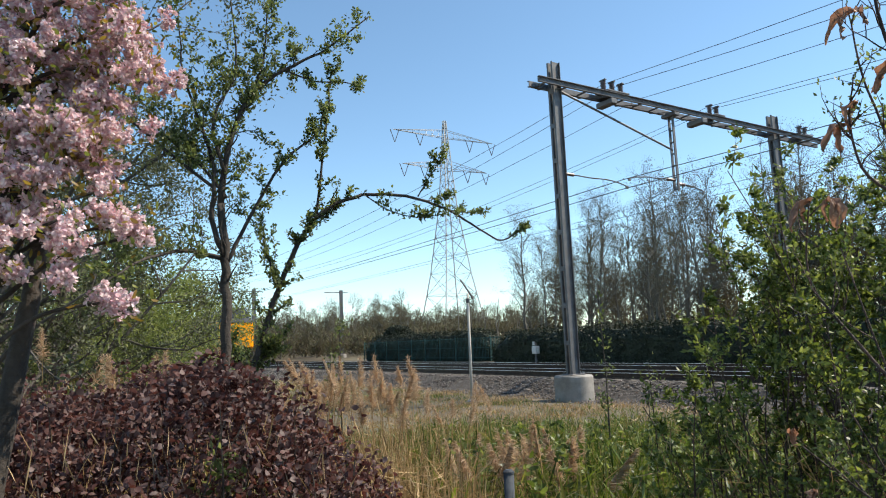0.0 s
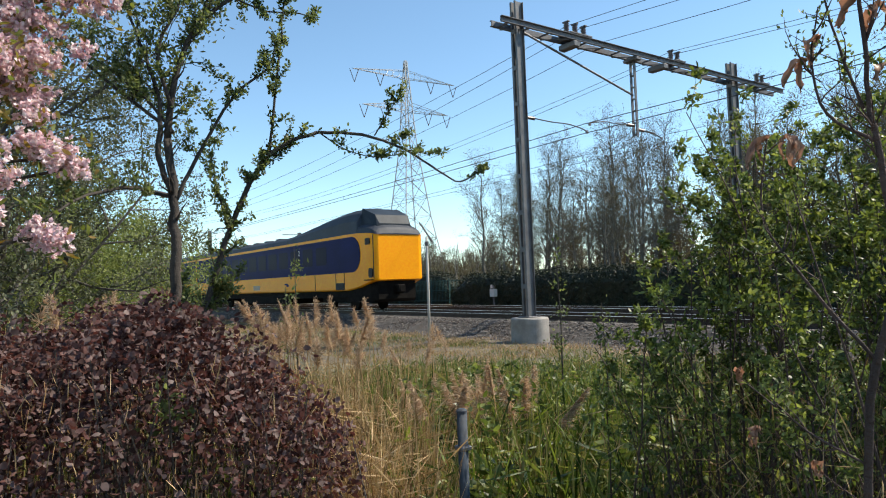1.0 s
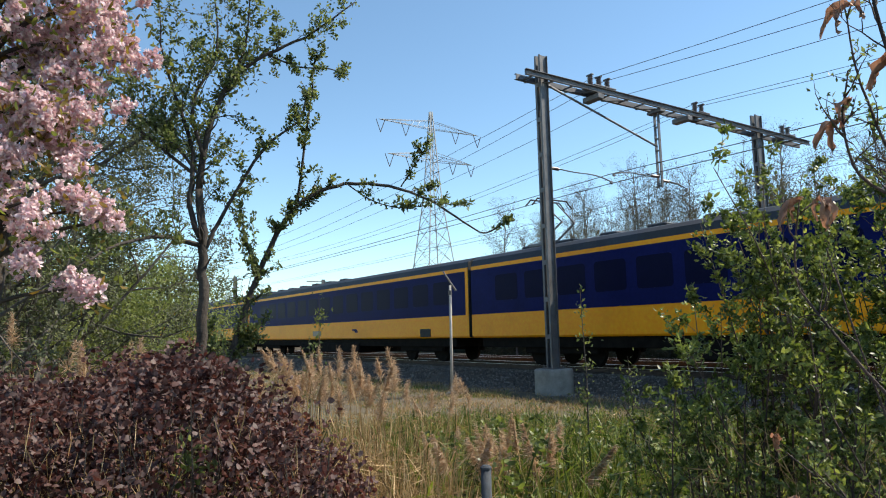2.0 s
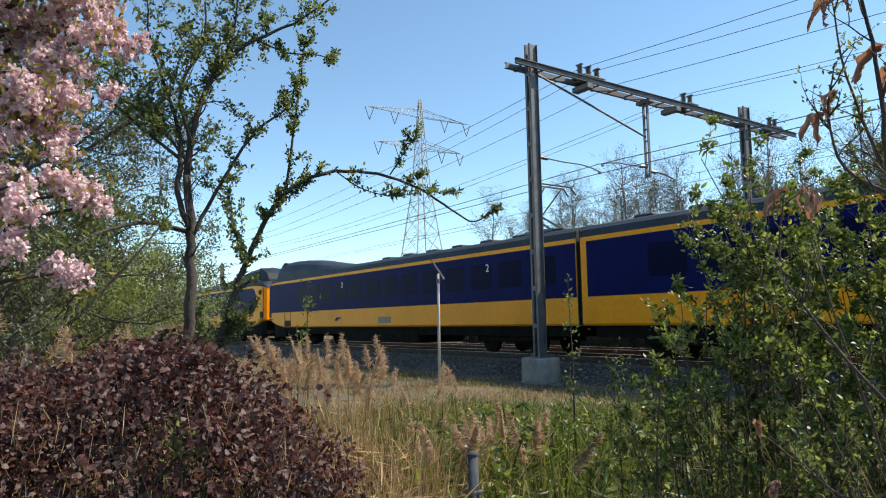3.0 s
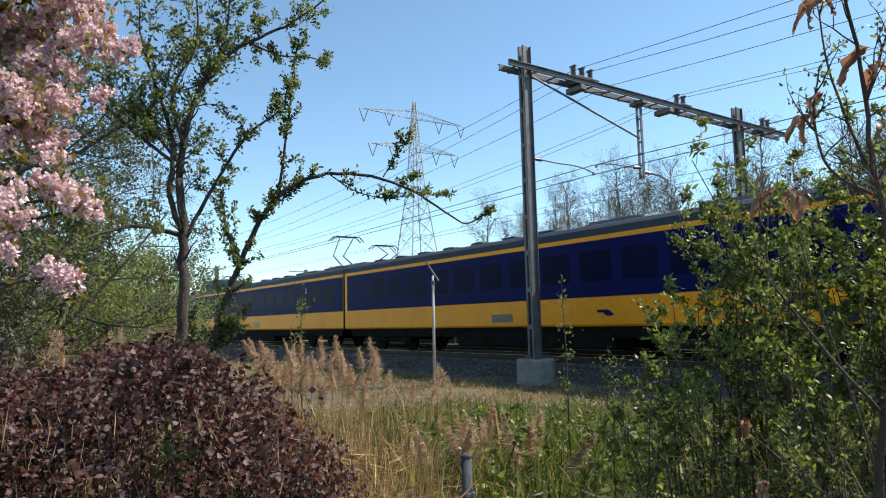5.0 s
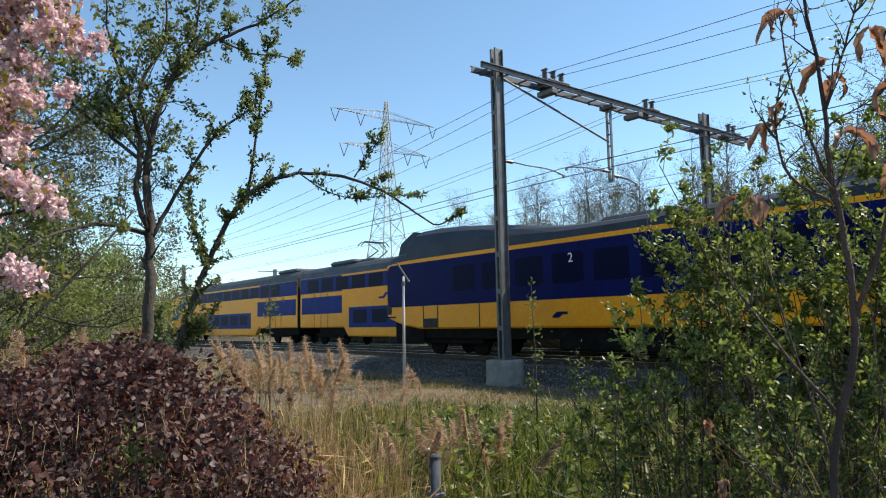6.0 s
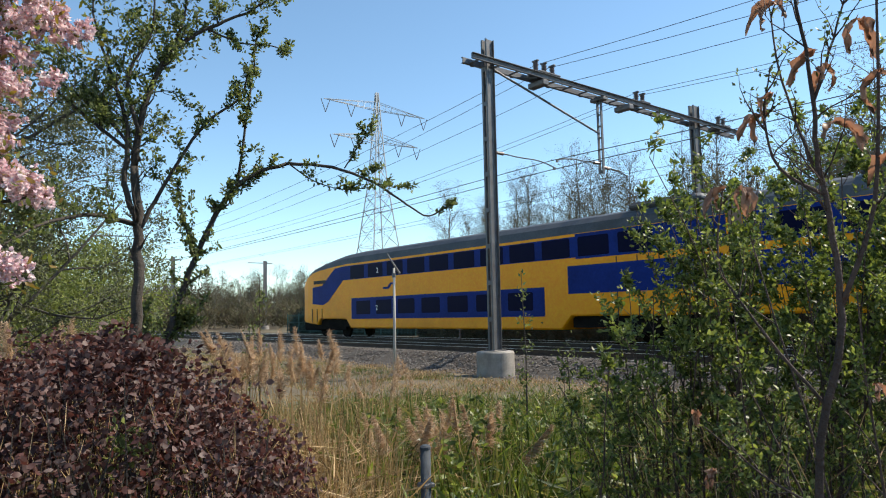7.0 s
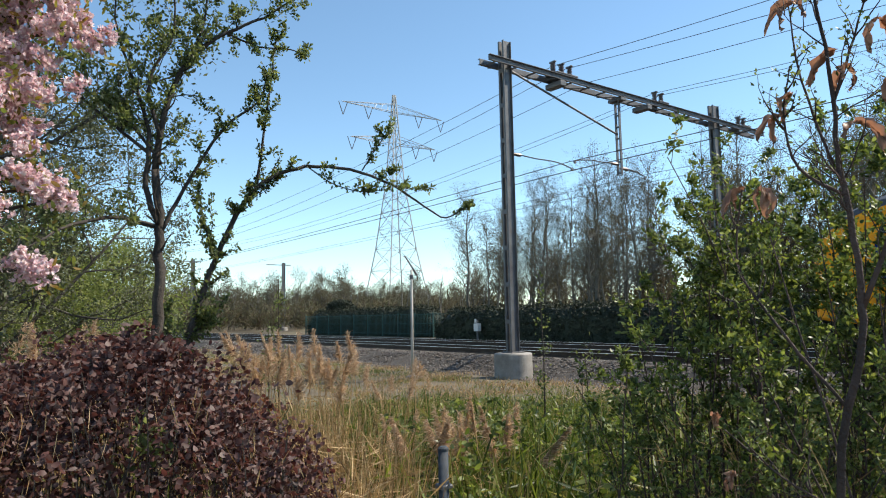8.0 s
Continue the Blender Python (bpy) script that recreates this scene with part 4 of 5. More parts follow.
def make_woods():
    rng = np.random.default_rng(21)
    kinds = [bare_tree(rng, h, "slender woodland tree, almost bare, with first spring leaves") for h in (13.5, 15.5, 12.5, 14.5)]
    spots = []
    for i in range(96):
        x = -60 + 92 * (i + rng.uniform(-0.4, 0.4)) / 95
        spots.append((x, 40 + rng.uniform(0, 16) + 0.12 * max(0, -x - 30), rng.uniform(0.8, 1.12)))
    for i, (x, y, s) in enumerate(spots):
        m = pose(x, y, -0.4, 0, 0, rng.uniform(0, 360)) @ Matrix.Scale(s, 4)
        if i < 4:
            kinds[i].matrix_world = m
        else:
            src = kinds[i % 4]
            keep = src.matrix_basis.copy()
            src.scale = (1, 1, 1)
            copy_thing(src, m)
            src.matrix_basis = keep
    # the lighter trees of the far belt and of the wood's depth
    far = [belt_tree(rng, h) for h in (9.0, 10.5, 8.0, 11.5, 9.8)]
    belt = sector(rng, 50, 84, 100, 190)(260)
    spots = [(x, y, rng.uniform(0.62, 0.98) * (0.5 + 0.004 * math.hypot(x, y))) for x, y in belt]
    spots += [(rng.uniform(-66, 20), rng.uniform(52, 72), rng.uniform(0.85, 1.25)) for i in range(72)]
    spots += [(rng.uniform(-32, 34), rng.uniform(42, 60), rng.uniform(1.1, 1.45)) for i in range(34)]
    for i, (x, y, k) in enumerate(spots):
        m = pose(x, y, -0.4, 0, 0, rng.uniform(0, 360)) @ Matrix.Scale(k, 4)
        if i < 5:
            far[i].matrix_world = m
        else:
            copy_thing(far[i % 5], m)
    # brushwood at the foot of the wood and of the far belts, past counting
    n, k = 190000, 620
    cx, cy, ch = rng.uniform(-90, 60, k), rng.uniform(52, 125, k), rng.uniform(2.5, 5.5, k)
    away = sector(rng, 54, 86, 84, 190)(k)
    pick = np.arange(k) < 400
    cx, cy = np.where(pick, away[:, 0], cx), np.where(pick, away[:, 1], cy)
    ch = np.where(pick, ch * np.interp(np.hypot(cx, cy), [84, 120, 190], [0.7, 1.2, 1.9]), ch)
    crown = rng.integers(0, k, n)
    q = unit(rng, n) * rng.uniform(0.35, 1.0, (n, 1))
    p = np.stack([cx[crown] + q[:, 0] * 0.55 * ch[crown], cy[crown] + q[:, 1] * 0.5 * ch[crown], ch[crown] * (0.5 + 0.5 * q[:, 2]) - 0.4], 1)
    dd = unit(rng, n) * 0.8 + [0, 0, 0.8]
    me = blades(p, dd, unit(rng, n), rng.uniform(0.5, 1.2, n), rng.uniform(0.07, 0.2, n), "leaffar", "far_woods")
    solid("far_woods", me, "leaffar", "distant belt of budding olive and brown woodland", "woods", "stuff")
    b = Build()
    for i in range(700):
        x = rng.uniform(-330, 45)
        y = rng.uniform(44, 120) + 0.25 * max(0.0, -x - 90)
        h = rng.uniform(3, 7) * (1.2 if x > -55 else 1)
        b.tube([(x, y, -0.5), (x + rng.normal() * 0.3, y, h * 0.5), (x + rng.normal() * 0.6, y, h)], [0.11, 0.08, 0.02], 4)
    solid("far_trunks", b.mesh("far_trunks", "twigfar"), "twigfar", "crowded thin trunks of the distant woodland", "woods", "stuff")


# ---- the near side: trees, shrubs, reeds and grass ----
def limb(rng, wood, tips, pts, r0, r1, twigs, length, kids=(3,), wander=0.2, rise=0.08, spread=0.75, first=0.15, bare=False):
    path = smooth_path(pts)
    path = [q + (rng.normal(size=3) * r0 * 0.16 if 0 < i < len(path) - 1 else 0) for i, q in enumerate(path)]
    n = len(path)
    wood.tube(path, [r0 + (r1 - r0) * i / (n - 1) for i in range(n)], 8)
    for i in range(twigs):
        f = first + (1 - first) * rng.uniform()
        k = min(n - 2, int(f * (n - 1)))
        d = path[k + 1] - path[k]
        d = d / (np.linalg.norm(d) + 1e-9)
        side = np.cross(d, unit(rng, 1)[0])
        side /= np.linalg.norm(side) + 1e-9
        grow(rng, wood, tips, path[k], d * 0.5 + side * spread + np.array([0, 0, 0.25]), length * rng.uniform(0.4, 1.2), max(0.002, (r0 + (r1 - r0) * f) * 0.32), len(kids), kids, 0.55, wander, rise, 0.8, 4, 0.25, 5)
    if not bare:
        tips.extend(along_path([path[i] for i in range(int(n * max(first, 0.3)), n)], 0.05))


def make_young_tree():
    rng = np.random.default_rng(31)
    t = thing("young_tree", "young slender tree in small fresh green leaves, grey bark", "tree", pose(0, 0, 0))
    w, tips, bare = Build(), [], []
    limb(rng, w, bare, [(-5.06, 1.27, -0.6), (-5.03, 1.29, 0.2), (-5.02, 1.3, 0.92), (-5.02, 1.31, 1.47), (-5.02, 1.31, 1.86), (-5.03, 1.27, 2.28)], 0.05, 0.028, 10, 0.3, (), first=0.55, bare=True)
    limb(rng, w, tips, [(-5.03, 1.27, 2.28), (-5.02, 1.32, 2.7), (-4.98, 1.46, 3.1), (-4.89, 1.72, 3.35), (-4.79, 1.99, 3.51), (-4.63, 2.34, 3.82)], 0.026, 0.005, 26, 0.3, (2,))
    for pts, r, n, ln in (
        ([(-5.02, 1.31, 1.86), (-5.04, 1.21, 2.15), (-5.04, 1.22, 2.52), (-5.06, 1.13, 2.89), (-5.09, 1.02, 3.24), (-5.1, 0.97, 3.74)], 0.024, 22, 0.5),
        ([(-5.02, 1.31, 1.83), (-4.98, 1.45, 2.13), (-4.9, 1.70, 2.6), (-4.81, 1.94, 2.84), (-4.78, 2.0, 3.06)], 0.017, 12, 0.28),
        ([(-5.03, 1.28, 1.87), (-4.83, 0.96, 1.89), (-4.61, 0.64, 1.77), (-4.36, 0.44, 1.62)], 0.019, 14, 0.4),
        ([(-5.02, 1.31, 2.32), (-5.06, 1.14, 2.56), (-5.1, 0.92, 2.74), (-5.14, 0.68, 2.9)], 0.014, 13, 0.4),
        ([(-4.98, 1.46, 3.1), (-4.95, 1.57, 3.41), (-4.93, 1.6, 3.9)], 0.014, 12, 0.42),
        ([(-5.02, 1.3, 2.5), (-4.97, 1.2, 2.9), (-4.9, 1.35, 3.3), (-4.9, 1.3, 3.9)], 0.016, 14, 0.42),
        ([(-5.04, 1.22, 2.4), (-5.2, 0.9, 2.7), (-5.3, 0.5, 3.1), (-5.4, 0.3, 3.6)], 0.014, 14, 0.5),
        ([(-4.89, 1.72, 3.35), (-4.84, 1.95, 3.28), (-4.8, 2.2, 3.3), (-4.76, 2.32, 3.24)], 0.008, 5, 0.16),
    ):
        limb(rng, w, tips, pts, r, 0.004, n, ln * 0.72, (2,))
    part("trunk", turned_out(w.mesh("trunk", "bark", True)), "", t, "grey-brown trunk and limbs")
    tips = np.array(tips)
    part("crown", rosettes(rng, tips[rng.uniform(size=len(tips)) < 0.55], 9, 0.033, "leaf", "crown", 0.016, 0.45, 0.5, True), "", t, "sparse tufts of small green leaves")

    a = thing("arching_tree", "thin leaning tree with one long arching branch of fresh green leaves", "tree", pose(0, 0, 0))
    w, tips, bare = Build(), [], []
    limb(rng, w, bare, [(-5.22, 1.42, -0.6), (-5.19, 1.48, 0.2), (-5.16, 1.53, 0.86), (-5.14, 1.6, 1.23)], 0.036, 0.026, 3, 0.3, (), first=0.6)
    limb(rng, w, tips, [(-5.16, 1.53, 0.86), (-5.15, 1.57, 1.05), (-5.14, 1.6, 1.23)], 0.01, 0.006, 16, 0.22, (), first=0.1)
    limb(rng, w, tips, [(-5.14, 1.6, 1.23), (-5.1, 1.73, 1.66), (-5.03, 1.92, 2.09), (-4.96, 2.11, 2.3), (-4.85, 2.35, 2.4)], 0.024, 0.014, 40, 0.19, (), first=0.05)
    limb(rng, w, bare, [(-4.85, 2.35, 2.4), (-4.69, 2.66, 2.38), (-4.52, 2.93, 2.26), (-4.37, 3.15, 2.08), (-4.26, 3.29, 1.98), (-4.14, 3.44, 2.1)], 0.014, 0.004, 0, 0.1, (), bare=True)
    limb(rng, w, tips, [(-4.24, 3.31, 1.99), (-4.18, 3.39, 2.04), (-4.14, 3.44, 2.1)], 0.005, 0.003, 3, 0.08, ())
    limb(rng, w, tips, [(-4.6, 2.8, 2.33), (-4.56, 2.9, 2.36), (-4.5, 3.0, 2.4)], 0.004, 0.002, 3, 0.08, ())
    for pts, r, n, ln in (
        ([(-5.1, 1.73, 1.66), (-5.13, 1.65, 1.95), (-5.14, 1.61, 2.21)], 0.012, 14, 0.22),
        ([(-5.0, 2.01, 2.21), (-4.98, 2.06, 2.68), (-4.96, 2.11, 3.09), (-4.95, 2.14, 3.39), (-4.91, 2.2, 3.5)], 0.012, 18, 0.15),
        ([(-4.64, 2.74, 2.37), (-4.58, 2.83, 2.54), (-4.52, 2.94, 2.73)], 0.006, 6, 0.13),
        ([(-4.84, 2.37, 2.39), (-4.75, 2.54, 2.26), (-4.64, 2.74, 2.2), (-4.52, 2.93, 2.22)], 0.006, 8, 0.13),
        ([(-4.5, 2.95, 2.25), (-4.43, 3.08, 2.22), (-4.36, 3.16, 2.24)], 0.004, 3, 0.1),
        ([(-5.14, 1.58, 1.1), (-5.12, 1.7, 1.2), (-5.1, 1.8, 1.36)], 0.008, 8, 0.22),
        ([(-5.16, 1.5, 0.9), (-5.2, 1.42, 1.1), (-5.2, 1.4, 1.3)], 0.006, 6, 0.2),
    ):
        limb(rng, w, tips, pts, r, 0.003, n, ln, ())
    part("trunk", turned_out(w.mesh("trunk", "bark", True)), "", a, "dark thin leaning stem and branch")
    part("crown", rosettes(rng, np.array(tips), 8, 0.034, "leaf", "crown", 0.012, 0.45, 0.5, True), "", a, "sparse tufts of small green leaves")


def make_cherry():
    rng = np.random.default_rng(41)
    t = thing("cherry_tree", "ornamental cherry tree with heavy pink double blossom and bronze leaves", "tree", pose(0, 0, 0))
    w, tips = Build(), []
    w.tube(smooth_path([(-2.95, -0.2, -0.5), (-2.9, -0.08, 0.6), (-2.86, 0.0, 1.2), (-2.82, 0.05, 1.65), (-2.8, -0.02, 2.3), (-2.8, -0.05, 3.0)]), [0.05 - 0.0018 * i for i in range(21)], 9)
    spots = [(-0.03, 2.34), (0.12, 2.21), (0.02, 2.05), (0.14, 1.88), (0.03, 1.77), (0.3, 1.66), (0.28, 1.39), (-0.02, 1.55), (0.25, 2.07), (0.24, 2.37), (0.1, 2.5), (-0.12, 2.5), (-0.2, 2.2), (0.05, 2.66), (0.22, 2.6), (-0.15, 1.9),
             (0.16, 2.08), (0.2, 1.97), (0.08, 1.98), (0.2, 2.24), (0.06, 2.4), (-0.1, 1.72), (0.34, 2.5), (-0.05, 2.2), (0.1, 1.66), (-0.3, 2.0), (-0.25, 1.6), (0.0, 1.9), (0.18, 2.75), (-0.05, 2.85), (0.36, 1.63), (0.46, 2.27), (0.38, 2.33)]
    heads = []
    for y, z in spots:
        x = -2.67 + rng.normal() * 0.09
        k = (-2.8, -0.1 + rng.normal() * 0.03, max(1.2, z - 0.25 + rng.normal() * 0.08))
        w.tube(smooth_path([k, ((k[0] + x) / 2, (k[1] + y) / 2 - 0.02, (k[2] + z) / 2 + 0.05), (x, y, z)]), [0.011 - 0.0008 * i for i in range(9)], 6)
        small = y > 0.35 or (z < 1.7 and y > 0.2)
        for j in range(5 if small else 11):
            heads.append(np.array([x, y, z]) + rng.normal(size=3) * (0.028 if small else 0.07))
    part("trunk", turned_out(w.mesh("trunk", "bark", True)), "", t, "dark brown trunk and twigs")
    blooms = np.repeat(np.array(heads), 15, axis=0)
    blooms = blooms + unit(rng, len(blooms)) * rng.uniform(0.012, 0.05, (len(blooms), 1))
    pet = np.repeat(blooms, 9, axis=0)
    m = len(pet)
    d = unit(rng, m)
    part("blossom", blades(pet + d * 0.003, d, unit(rng, m), rng.uniform(0.012, 0.02, m), rng.uniform(0.011, 0.019, m), "petal", "blossom", 0.3, 0.6, True), "", t, "pompoms of pale pink double blossom")
    lv = np.repeat(np.array(heads), 8, axis=0)
    m = len(lv)
    part("young_leaves", blades(lv + rng.normal(size=(m, 3)) * 0.055, unit(rng, m) + [0, 0, 0.4], unit(rng, m), rng.uniform(0.022, 0.042, m), rng.uniform(0.01, 0.018, m), "bronze", "young_leaves", full=True), "", t, "bronze-green young leaves")


def make_backing_trees():
    rng = np.random.default_rng(51)
    spots = ((-8.6, -0.1, 5.8, 0.09), (-10.8, 0.3, 5.2, 0.08), (-7.4, -0.7, 5.5, 0.08), (-12.5, 0.3, 6.5, 0.1), (-9.2, -1.6, 6.0, 0.1))
    for x, y, h, r in spots:
        t = thing("spreading_tree", "spreading tree of grey twigs and fine pale spring leaves", "tree", pose(x, y, -0.5), "trees beside the path")
        w, tips = Build(), []
        for i in range(4):
            a = rng.uniform(0, math.tau)
            grow(rng, w, tips, np.array([rng.normal() * 0.12, rng.normal() * 0.12, 0.0]), np.array([math.cos(a) * 0.35, math.sin(a) * 0.35, 1.0]), h * rng.uniform(0.75, 1.0), r * rng.uniform(0.5, 0.8), 3, (9, 6, 4), 0.45, 0.16, 0.03, 0.8, 6, 0.2, 5)
        part("trunk", turned_out(w.mesh("trunk", "barkgrey")), "", t, "several grey stems and twigs")
        tips = np.array(tips)
        part("crown", rosettes(rng, tips, 5, 0.05, "leafpale", "crown", 0.06, 0.2, 0.5), "", t, "thin pale green foliage")
    for x, y, h, n in ((-17.5, 1.9, 3.8, 30000), (-24, 3.2, 4.6, 26000), (-15.5, 1.2, 2.8, 16000)):
        t = thing("willow_bush", "rounded willow bush in pale yellow-green leaf", "bush", pose(x, y, -0.5), "willow bushes")
        w, tips = Build(), []
        for i in range(16):
            a = rng.uniform(0, math.tau)
            grow(rng, w, tips, np.array([rng.normal() * 0.2, rng.normal() * 0.2, 0.0]), np.array([math.cos(a) * 0.6, math.sin(a) * 0.6, 1.0]), h * rng.uniform(0.7, 1.0), 0.035, 2, (8, 5), 0.5, 0.15, 0.0, 0.7, 5, 0.15, 5)
        part("wood", turned_out(w.mesh("wood", "twigfar")), "", t)
        tips = np.array(tips)
        part("foliage", rosettes(rng, tips[rng.integers(0, len(tips), n)], 1, 0.1, "leaflime", "foliage", 0.12, 0.2, 0.4), "", t)


def make_maroon_shrub():
    rng = np.random.default_rng(61)
    t = thing("maroon_shrub", "dense shrub of small dark maroon leaves on thin stems", "shrub", pose(0, 0, 0))
    w = Build()
    for i in range(260):
        y, x = rng.uniform(-1.0, 1.5), rng.uniform(-4.3, -2.7)
        top = np.interp(y, [-0.5, 0.3, 0.9, 1.2, 1.5], [0.82, 0.9, 0.92, 0.75, 0.45]) + rng.normal() * 0.08
        w.tube([(x, y, -0.5), (x + rng.normal() * 0.06, y + rng.normal() * 0.06, top * 0.5 - 0.1), (x + rng.normal() * 0.1, y + rng.normal() * 0.1, top)], [0.007, 0.005, 0.002], 4)
    part("wood", turned_out(w.mesh("wood", "bark")), "", t, "thin brown stems")
    n = 46000
    x, y = rng.uniform(-4.6, -2.62, n), rng.uniform(-1.2, 1.62, n)
    top = np.interp(y, [-1.2, -0.4, 0.3, 0.9, 1.2, 1.45, 1.62], [0.84, 0.86, 0.93, 0.98, 0.84, 0.62, 0.3])
    lump = np.array([0.3 * noise.noise(Vector((p * 1.9, q * 1.9, 7))) + 0.2 * noise.noise(Vector((p * 5, q * 5, 2))) for p, q in zip(x, y)])
    near = np.clip((x + 3.05) / 0.43, 0, 1)
    z = (top + lump * 0.8 - 0.32 * near ** 2) - np.abs(rng.normal(size=n)) * 0.35 * rng.uniform(0, 1, n) - rng.uniform(0, 1, n) ** 1.6 * near * 1.0
    # sprigs that stand out of the mass
    sp = rng.integers(0, 150, 3600)
    sx, sy, sh = rng.uniform(-4.4, -2.6, 150), rng.uniform(-1.0, 1.6, 150), rng.uniform(0.02, 0.26, 150)
    u = rng.uniform(size=3600)
    st = np.interp(sy, [-1.2, -0.4, 0.3, 0.9, 1.2, 1.45, 1.62], [0.82, 0.84, 0.92, 0.96, 0.8, 0.56, 0.3]) - 0.28 * np.clip((sx + 3.05) / 0.43, 0, 1) ** 2
    x = np.concatenate([x, sx[sp] + rng.normal(size=3600) * 0.03])
    y = np.concatenate([y, sy[sp] + rng.normal(size=3600) * 0.03 + u * sh[sp] * 0.3])
    z = np.concatenate([z, st[sp] + u * sh[sp]])
    n += 3600
    edge = np.abs((x + 3.58) / 1.02) ** 4 + np.abs((y - 0.2) / 1.48) ** 4 + np.array([0.35 * noise.noise(Vector((p * 3, q * 3, 9))) for p, q in zip(x, y)])
    keep = edge < 1.0
    x, y, z = x[keep], y[keep], z[keep]
    n = len(x)
    d = unit(rng, n)
    d[:, 2] = d[:, 2] * 0.7 - 0.1
    part("foliage", blades(np.stack([x, y, z], 1), d, unit(rng, n), rng.uniform(0.018, 0.04, n), rng.uniform(0.014, 0.03, n), "maroon", "foliage", 0.2, 0.5, True), "", t, "dark maroon leaves, some with a grey sheen")
    m = 2000
    dry = np.stack([rng.uniform(-4.3, -2.6, m), rng.uniform(-1.0, 1.6, m), rng.uniform(0.1, 0.86, m)], 1)
    part("dry_straw", blades(dry, rng.normal(size=(m, 3)) * 0.35 + [0, 0, 1], unit(rng, m), rng.uniform(0.06, 0.17, m), rng.uniform(0.003, 0.006, m), "straw", "dry_straw"), "", t, "pale dry stalks among the leaves")
    s = thing("russet_shrub", "low shrub with russet young leaves behind the maroon one", "shrub", pose(0, 0, 0))
    m = 1500
    y = rng.uniform(0.5, 2.0, m)
    p = np.stack([rng.uniform(-4.9, -4.4, m), y, np.interp(y, [0.5, 0.9, 1.4, 2.0], [0.9, 1.0, 0.9, 0.6]) - rng.exponential(0.12, m)], 1)
    part("foliage", blades(p, unit(rng, m), unit(rng, m), rng.uniform(0.03, 0.055, m), rng.uniform(0.02, 0.035, m), "russet", "foliage"), "", s)
    w = Build()
    for i in range(60):
        y, x = rng.uniform(0.5, 2.0), rng.uniform(-4.9, -4.4)
        w.tube([(x, y, -0.55), (x + rng.normal() * 0.05, y + rng.normal() * 0.05, 0.2), (x, y + rng.normal() * 0.1, np.interp(y, [0.5, 0.9, 2.0], [0.85, 0.95, 0.55]))], [0.006, 0.005, 0.002], 4)
    part("wood", turned_out(w.mesh("wood", "bark")), "", s)
    g = rng.normal(size=(90, 3)) * 0.05 + [-2.85, 0.72, 0.72]
    tagged(part("green_shoot", blades(g, unit(rng, 90) + [0, 0, 0.5], unit(rng, 90), rng.uniform(0.03, 0.05, 90), rng.uniform(0.015, 0.03, 90), "leaf", "green_shoot"), "", t, "a single bright green shoot"), kind="stuff")


def blade_field(rng, n, place, heights, width, mat, name, lean=0.22, bent=0.45):
    """Upright blades of grass or straw over a stretch of ground, part of them with bent tops."""
    xy = place(n)
    z = np.array([ground_z(a, b) for a, b in xy])
    h = heights(xy) * rng.uniform(0.45, 1.15, n)
    d = np.concatenate([rng.normal(size=(n, 2)) * lean, np.ones((n, 1))], 1)
    d /= np.linalg.norm(d, axis=1)[:, None]
    p = np.column_stack([xy, z - 0.02])
    w = width * rng.uniform(0.6, 1.3, n)
    k = rng.uniform(size=n) < bent
    h = np.where(k, h * 0.72, h)
    tip = p[k] + d[k] * h[k][:, None] * 0.97
    fall = d[k] * 0.5 + np.concatenate([rng.normal(size=(k.sum(), 2)), rng.uniform(-0.7, 0.3, (k.sum(), 1))], 1)
    return blades(np.concatenate([p, tip]), np.concatenate([d, fall]), unit(rng, n + k.sum()), np.concatenate([h, h[k] * rng.uniform(0.25, 0.55, k.sum())]), np.concatenate([w, w[k]]), mat, name, 0.1, 0.5)


